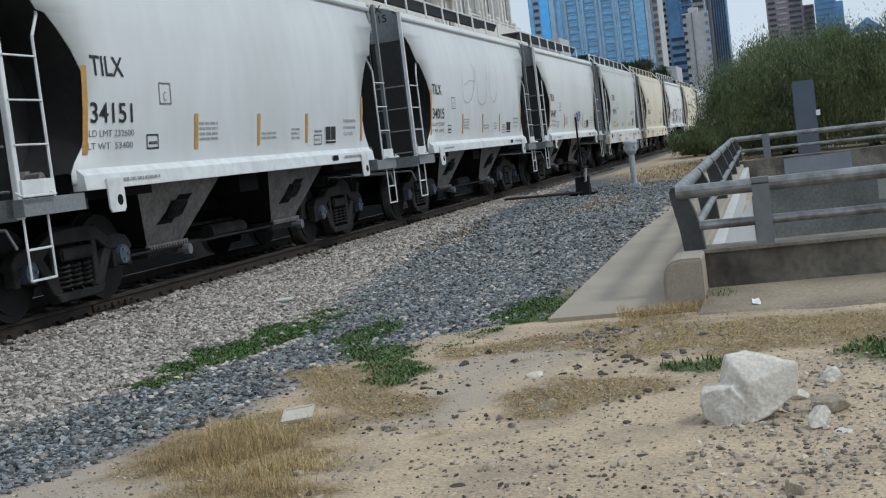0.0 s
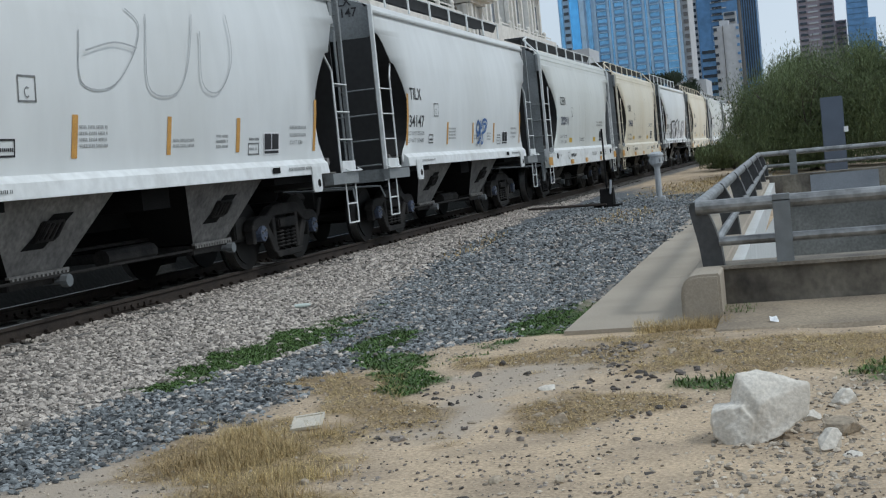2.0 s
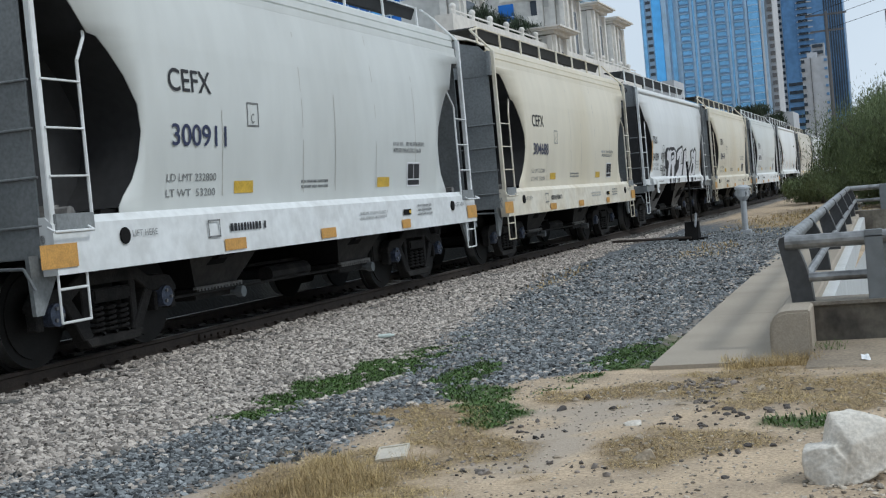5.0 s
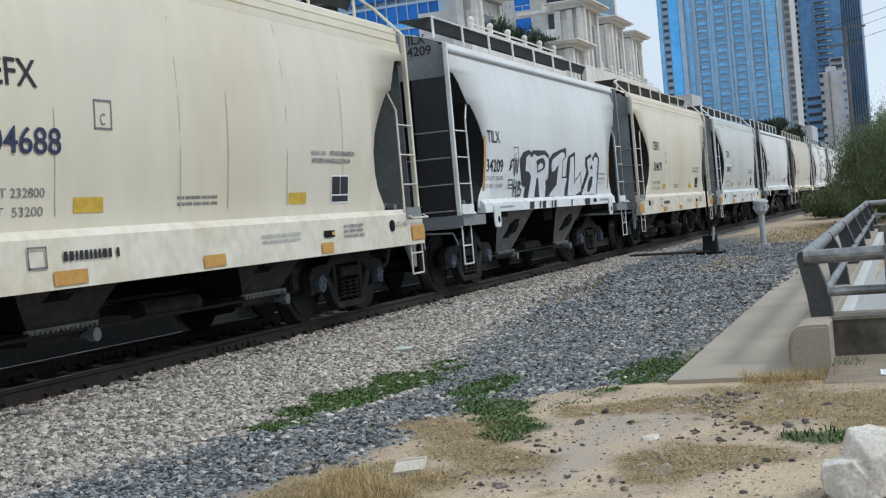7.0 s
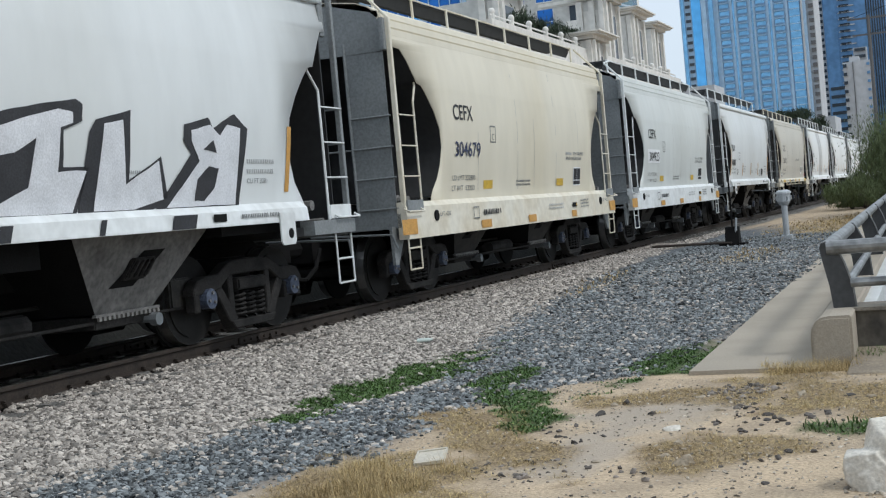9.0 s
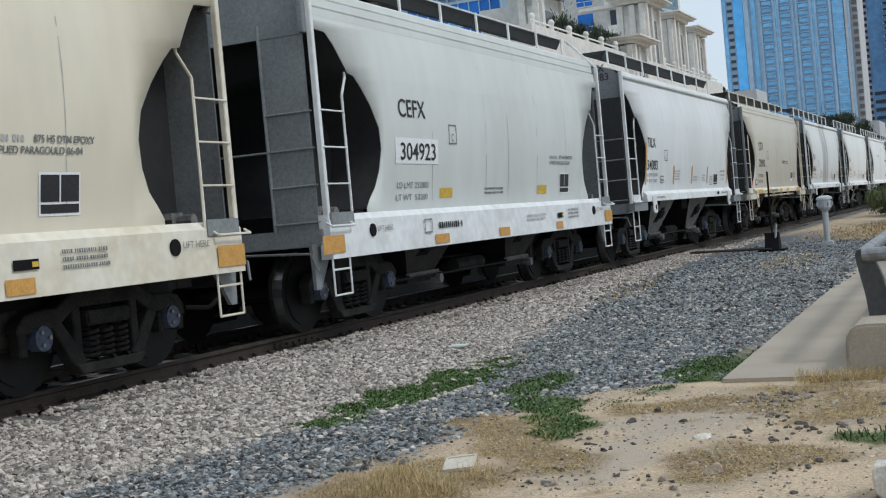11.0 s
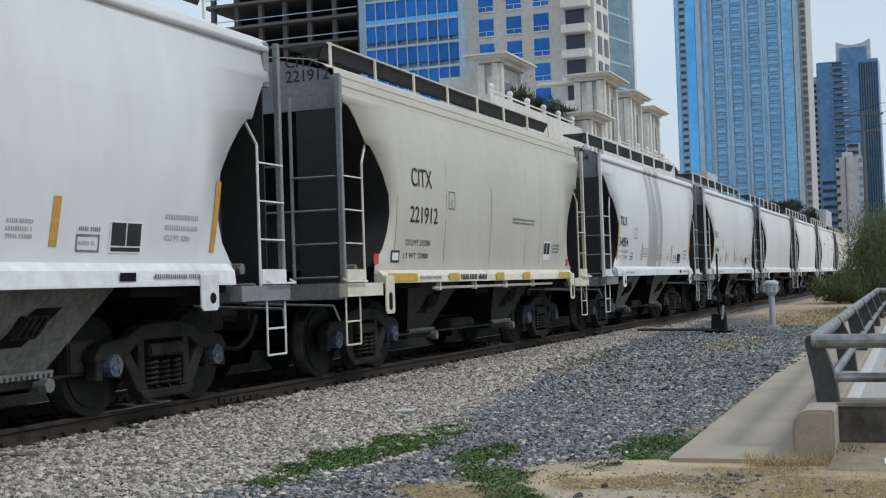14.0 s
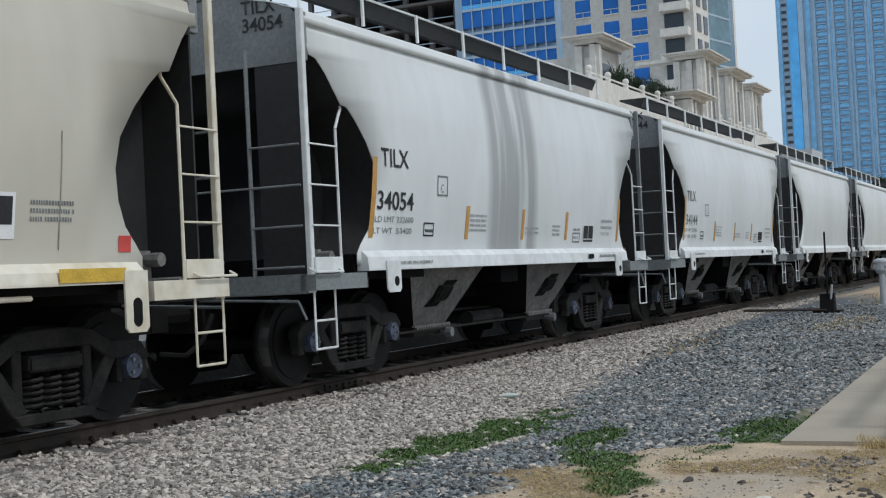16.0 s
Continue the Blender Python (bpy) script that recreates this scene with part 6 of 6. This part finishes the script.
def blue_tower():
    """A tall residential tower: columns of recessed balconies between glazed strips."""
    root = thing("apartment_tower", "tall blue glass apartment tower with stacked balconies", "tower", "city towers")
    X0, X1, Y, W = -104.3, -53.4, 550.0, 0.2305
    H, F = 168.0, 3.02
    px = lambda p: X0 + (p - 1190) * W
    block(root, "wall", tower_grey, (X0, X1, Y, Y + 30, 0, H))
    block(root, "side_wall", tower_pale, (X1, X1 + 3.0, Y + 3, Y + 28, 0, H))
    for a_, b_, m_ in ((1211, 1228, glass_bright), (1242, 1250, glass_pale), (1383, 1401, glass_pale), (1192, 1198, glass_pale)):
        block(root, "glazed_strip", m_, (px(a_), px(b_), Y - 0.6, Y, 0, H))
    for a_, b_ in ((1229, 1238), (1403, 1406)):
        block(root, "pier", tower_pale if a_ > 1300 else tower_grey, (px(a_), px(b_), Y - 0.9, Y, 0, H))
    for a_ in (1256, 1280, 1288, 1313, 1320, 1344, 1352, 1377):
        block(root, "pier", tower_grey, (px(a_), px(a_) + 0.9, Y - 0.8, Y, 0, H))
    for a_ in (1284, 1316, 1348):
        block(root, "window_strip", glass_pale, (px(a_), px(a_) + 0.8, Y - 0.25, Y, 0, H))
    glass = mesh(boxes((0, 3.9, -0.35, 0, 0.9, 2.9)), "balcony_window", glass_pale)
    deck = mesh(boxes((-0.1, 3.6, -1.5, 0, -0.15, 0.18)), "balcony", tower_grey)
    # raised dark panels whose colour stands in for the shade of recesses
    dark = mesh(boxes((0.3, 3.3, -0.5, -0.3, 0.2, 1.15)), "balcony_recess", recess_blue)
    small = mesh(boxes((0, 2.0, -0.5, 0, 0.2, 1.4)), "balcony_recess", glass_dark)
    n = int(H / F)
    for p in (1261, 1293, 1325, 1357):
        shared(root, "balcony_window", glass, [(px(p), Y, 12 + k * F) for k in range(n - 4)])
        shared(root, "balcony", deck, [(px(p), Y, 12 + k * F) for k in range(n - 4)])
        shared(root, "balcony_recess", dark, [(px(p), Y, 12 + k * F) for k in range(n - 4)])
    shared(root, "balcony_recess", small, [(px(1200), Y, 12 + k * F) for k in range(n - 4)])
    side = mesh(boxes((0, 1.8, -1.2, 0, 0, 1.5)), "side_balcony", raw_frame)
    shared(root, "side_balcony", side, [(X1 + 1.0, Y + 3, 12 + k * F) for k in range(n - 4)])
    line = mesh(boxes((0, 4.2, -0.08, 0, -0.14, 0.14)), "mullion", mullion)
    shared(root, "mullion", line, [(px(1383), Y - 0.6, 12 + k * F) for k in range(n - 4)])


def plain_tower(name, label, x0, x1, y, h, body, bands, floors, strips=(), group="city towers"):
    """A distant tower with window bands on every floor and upright strips of glass."""
    root = thing(name, label, "tower", group)
    block(root, "wall", body, (x0, x1, y, y + (x1 - x0) * 0.7, 0, h))
    f = h / floors
    w = x1 - x0
    for a_, b_, m_ in strips:
        block(root, "glazed_strip", m_, (x0 + a_ * w, x0 + b_ * w, y - 0.5, y, 0, h))
    for a_, b_, m_, hh in bands:
        me = mesh(boxes((x0 + a_ * w, x0 + b_ * w, y - 1.0, y, 0, hh)), "window_band", m_)
        shared(root, "window_band", me, [(0, 0, f * (k + 0.4)) for k in range(floors)])
    return root


blue_tower()
t2 = plain_tower("glass_tower", "dark blue glass tower with a curved crown", -59.2, -28.6, 700, 110.8, tower_dark, ((0.24, 0.5, tower_pale, 0.5), (0.26, 0.42, glass_dark, 1.2)), 34, ((0.02, 0.22, tower_dark), (0.52, 0.70, tower_dark)))
for a_ in range(8):
    block(t2, "window_column", glass_dark, (-38.2 + a_ * 1.2, -37.5 + a_ * 1.2, 699.2, 700, 30, 109))
b = bmesh.new()
prism(b, [(-49.2, 108), (-32.3, 108), (-32.3, 121.5), (-36, 119.6), (-40.7, 118.8), (-45, 119.4), (-49.2, 121)], "y", 701, 712)
part("crown", b, tower_pale, t2, "pale curved rooftop screen")
block(t2, "crown_glass", tower_dark, (-47.5, -34, 700.6, 701, 108, 117.5))
block(t2, "side_wall", tower_pale, (-62.6, -59.2, 703, 720, 0, 104))
for k in range(30):
    block(t2, "side_window", glass_dark, (-62.0, -59.8, 702.5, 703, 6 + k * 3.2, 7.6 + k * 3.2))
t3 = plain_tower("office_tower", "slender slate-blue glass tower", -42, -36, 640, 62, tower_pale, ((0.1, 0.9, glass_dark, 1.4),), 20)
t4 = plain_tower("concrete_block", "pale grey concrete tower block with balconies", -31.2, -22.6, 420, 37, tower_pale, ((0.0, 0.12, glass_dark, 1.0), (0.8, 0.9, tower_dark, 0.8)), 14, ((0.32, 0.34, raw_frame),))
block(t4, "roof_house", tower_pale, (-29.4, -26.5, 421, 425, 37, 38.6))
t5 = plain_tower("concrete_block", "dark grey glazed block beside a tower", -36.4, -31.4, 430, 31, tower_dark, ((0.05, 0.95, glass_dark, 1.0),), 12)
t6 = plain_tower("brick_tower", "mauve brick high-rise with rows of balconies", -9.6, 11.2, 800, 92, brick_far, ((0.3, 0.55, tower_pale, 0.9), (0.62, 0.95, glass_dark, 1.4), (0.05, 0.25, glass_dark, 1.3)), 28)
t7 = plain_tower("brick_tower", "low mauve brick high-rise behind bushes", 11.4, 17.6, 810, 64.8, brick_far, ((0.1, 0.9, glass_dark, 1.2),), 20)
t8 = plain_tower("slate_tower", "plain slate-blue tower with stepped top", 17.8, 29.5, 790, 84, tower_dark, ((0.0, 1.0, tower_dark, 0.6),), 26)
block(t8, "shoulder", tower_dark, (29.5, 33.4, 792, 806, 0, 63))
block(t8, "shoulder", tower_dark, (33.4, 36.0, 794, 806, 0, 49))
t9 = plain_tower("gabled_tower", "pale stone tower with a peaked roof", 33.2, 47.4, 700, 37.5, tower_pale, ((0.04, 0.96, glass_dark, 1.3),), 12)
b = bmesh.new()
prism(b, [(31.6, 38.6), (48.8, 38.6), (47.2, 40.2), (40.0, 45.6), (33.2, 40.6)], "y", 698.5, 712)
part("roof", b, tower_dark, t9)
for k in range(7):
    block(t9, "column", tower_pale, (33.4 + k * 2.2, 34.2 + k * 2.2, 698.8, 699.6, 0, 38.4))


def condo():
    """Beige apartment block: punched windows, a column of balconies, a glazed return."""
    root = thing("apartment_building", "beige stucco apartment building with blue windows", "building", "city buildings")
    Y, F = 150.0, 3.02
    block(root, "wall", stucco, (-55.2, -38.6, Y, Y + 22, 0, 62))
    b = bmesh.new()
    prism(b, [(-38.6, Y), (-38.3, Y + 6), (-38.6, Y + 22)], "z", 0, 62)
    part("side_wall", b, stucco_light, root)
    b = bmesh.new()
    prism(b, [(-38.3, Y + 6), (-37.2, Y + 12), (-38.4, Y + 20)], "z", 0, 62)
    part("glazed_corner", b, teal_glass, root)
    win = mesh(boxes((0, 1.95, -0.06, 0.1, 0, 2.1)), "window", glass_blue)
    sub = mesh(boxes((0, 1.95, -0.10, -0.05, 0.55, 0.62), (0.94, 1.0, -0.10, -0.05, 0, 0.6), (-0.08, 2.03, -0.16, 0.0, -0.12, 0.0), (-0.06, 0.0, -0.1, 0, 0, 2.1), (1.95, 2.01, -0.1, 0, 0, 2.1)), "window_frame", stucco_light)
    slabm = mesh(boxes((0, 3.3, -1.5, 0.3, -0.2, 0.75)), "balcony", stucco_light)
    dark = mesh(boxes((0.1, 2.4, -0.08, 0.2, 0.8, 2.6)), "balcony_door", glass_dark)
    joint = mesh(boxes((-55.2, -42.8, -0.04, 0, -0.06, 0.0)), "floor_joint", raw_frame)
    for k in range(16):
        z = 10.5 + k * F
        for x in (-53.1, -49.55, -46.1):
            shared(root, "window", win, [(x, Y, z)])
            shared(root, "window_frame", sub, [(x, Y, z)])
        shared(root, "balcony", slabm, [(-42.3, Y, z - 0.6)])
        shared(root, "balcony_door", dark, [(-42.2, Y, z - 0.5)])
    sw = mesh(boxes((-0.05, 0.05, 0, 1.5, 0, 2.1)), "side_window", glass_dark)
    for k in range(16):
        for d in (1.2, 3.8):
            o = new("side_window", sw)
            o.parent = root
            o.matrix_local = pose(-38.6 + d * 0.05 + 0.03, Y + d, 10.4 + k * F, 0, 0, -2.9)
    for k in range(16):
        b = bmesh.new()
        prism(b, [(-38.3, Y + 5.95), (-37.1, Y + 12), (-37.3, Y + 12.1), (-38.5, Y + 6.1)], "z", 10 + k * F, 10.25 + k * F)
        o = part("mullion", b, mullion, root)


def curtain_wall():
    root = thing("glass_building", "deep blue curtain-wall building with pale mullions", "building", "city buildings")
    Y, F = 148.0, 2.95
    block(root, "wall", tower_grey, (-68.6, -54.95, Y + 0.6, Y + 20, 0, 60))
    pane = mesh(boxes((0.06, 1.36, 0, 0.5, 0.62, 2.85)), "pane", glass_blue)
    low = mesh(boxes((0.06, 1.36, 0, 0.5, 0.05, 0.56)), "pane", glass_bright)
    for k in range(12):
        z = 28.3 + k * F - 2 * F
        block(root, "spandrel", mullion, (-67.4, -54.9, Y - 0.15, Y + 0.6, z - 0.28, z + 0.02))
        for j in range(9):
            shared(root, "pane", pane, [(-67.4 + j * 1.38, Y, z)])
            shared(root, "pane", low if k % 3 == 1 else pane, [(-67.4 + j * 1.38, Y - 0.02, z)][:1] if k % 3 == 1 else [])
    for j in range(10):
        block(root, "mullion", mullion, (-67.45 + j * 1.38, -67.33 + j * 1.38, Y - 0.1, Y + 0.5, 20, 58))


def frame_building():
    root = thing("unfinished_building", "dark raw concrete building frame with open floors", "building", "city buildings")
    for k in range(8):
        z = 30 + k * 3.1
        block(root, "floor_slab", raw_frame, (-92, -69.5, 150, 170, z, z + 0.35))
        block(root, "guard_rail", mullion, (-92, -69.5, 149.9, 150, z + 1.0, z + 1.1))
    for j in range(7):
        block(root, "column", raw_frame, (-91.5 + j * 3.6, -90.9 + j * 3.6, 151, 151.6, 0, 56))
    block(root, "core", near_black, (-92, -69.5, 158, 170, 0, 56))


def pavilion(x0, x1, y, top, foot, deep, label, bays=2):
    """A pale stone pavilion with a flat oversailing cornice and pilasters."""
    root = thing("pavilion", label, "pavilion", "stone pavilions")
    w = x1 - x0
    b = bmesh.new()
    for e_, z0, z1 in ((1.05, -0.13, 0.0), (0.8, -0.3, -0.13), (0.25, -0.6, -0.3)):
        cube(b, x0 - e_, x1 + e_, y - e_, y + deep + e_, top + z0, top + z1)
    part("cornice", b, stucco_light, root)
    part("wall", boxes((x0 + 0.25, x1 - 0.25, y + 0.3, y + deep - 0.3, foot, top - 0.7)), stucco, root)
    for k in range(bays + 1):
        xx = x0 + w * k / bays
        block(root, "pilaster", stucco_light, (xx - 0.28, xx + 0.28, y, y + 0.6, foot, top - 0.7))
        yy = y + deep * k / bays
        block(root, "pilaster", stucco_light, (x1 - 0.4, x1 + 0.02, yy - 0.3, yy + 0.3, foot, top - 0.7))
    for k in range(bays):
        xx = x0 + w * (k + 0.5) / bays
        block(root, "niche", glass_dark if bays > 2 else stucco_light, (xx - w / bays * 0.22, xx + w / bays * 0.22, y + 0.22, y + 0.4, foot + 1, top - 1.6))
        yy = y + deep * (k + 0.5) / bays
        block(root, "niche", glass_dark, (x1 - 0.3, x1 - 0.2, yy - deep / bays * 0.22, yy + deep / bays * 0.22, foot, top - 1.8))
    return root


condo()
curtain_wall()
frame_building()
STONE = "pale stone pavilion with flat oversailing cornice"
first = pavilion(-33.9, -32.5, 95, 19.05, 4, 6.0, STONE, 1)
block(first, "wing", stucco, (-37.6, -33.9, 95.6, 100, 4, 17.7))
pavilion(-30.4, -28.9, 108, 15.75, 4, 5.0, STONE)
pavilion(-31.9, -29.6, 116, 20.3, 4, 6.0, STONE)
pavilion(-31.5, -29.9, 128, 20.2, 4, 6.0, STONE)
pavilion(-32.1, -30.7, 141, 20.2, 4, 6.0, STONE)
podium = thing("podium_building", "pale stucco podium with a roof terrace", "building", "city buildings")
block(podium, "wall", stucco, (-60, -29.6, 84, 148, 0, 13.0))
block(podium, "terrace_wall", stucco_light, (-30.6, -29.3, 83.6, 148, 12.6, 14.3))
block(podium, "canopy", stucco_light, (-36.0, -29.4, 117, 118.5, 19.8, 20.1))
for k in range(15):
    b = bmesh.new()
    yy = 85.5 + k * 4.2
    tube(b, (-29.9, yy, 14.2), (-29.9, yy, 14.9), 0.2, 8)
    bmesh.ops.create_icosphere(b, subdivisions=2, radius=0.25, matrix=Matrix.Translation((-29.9, yy, 15.05)))
    part("finial", b, stucco_light, podium)
part("terrace_rail", boxes((-29.95, -29.85, 85, 148, 14.75, 14.85)), stucco_light, podium)
for k in range(4):
    tree((-31.6 + k * 0.1, 97.0 + k * 4.5), (1.0, 1.4, 1.0), 1.6, 1500, 0.16, "dark green terrace shrub in a planter", 60 + k, tree_dark, "terrace shrubs", "shrub").location.z = 14.0
for k, (x_, y_, h_) in enumerate(((-36.5, 300, 17.5), (-32.5, 300, 17.8), (-29.0, 300, 15.2), (-63.0, 300, 27.0), (-60.5, 300, 27.2))):
    tree((x_, y_), (2.2, 2.2, 1.8), h_ - 1.5, 1600, 0.42, "dark green street tree before a tower", 70 + k, tree_dark, "far street trees", "tree")
low = thing("low_building", "pale low building with flat roof before a tower", "building", "city buildings")
block(low, "wall", tower_pale, (-34, -25.5, 304, 320, 0, 15.6))
block(low, "wing", tower_pale, (-66, -52, 306, 320, 0, 26))

# ---- movement ----
SPEED, PITCH, FIRST = 7.885, 12.7, 22.66


def motions():
    for i, (_, _, c) in enumerate(cars):
        y0 = FIRST - PITCH / 2 + (i - 1) * PITCH
        walk(c, [(0, pose(TRACK_X, y0, RAIL_Z)), (16, pose(TRACK_X, y0 - SPEED * 16, RAIL_Z))])
        if 1 <= i <= 11:
            for tr in c.children:
                if tr.name.startswith("truck"):
                    for wh in tr.children:
                        if wh.name.startswith("wheelset"):
                            yy = wh.location.y
                            walk(wh, [(k / 15, pose(0, yy, 0.46, math.degrees(SPEED * k / 15 / 0.46), 0, 0)) for k in range(241)])


motions()
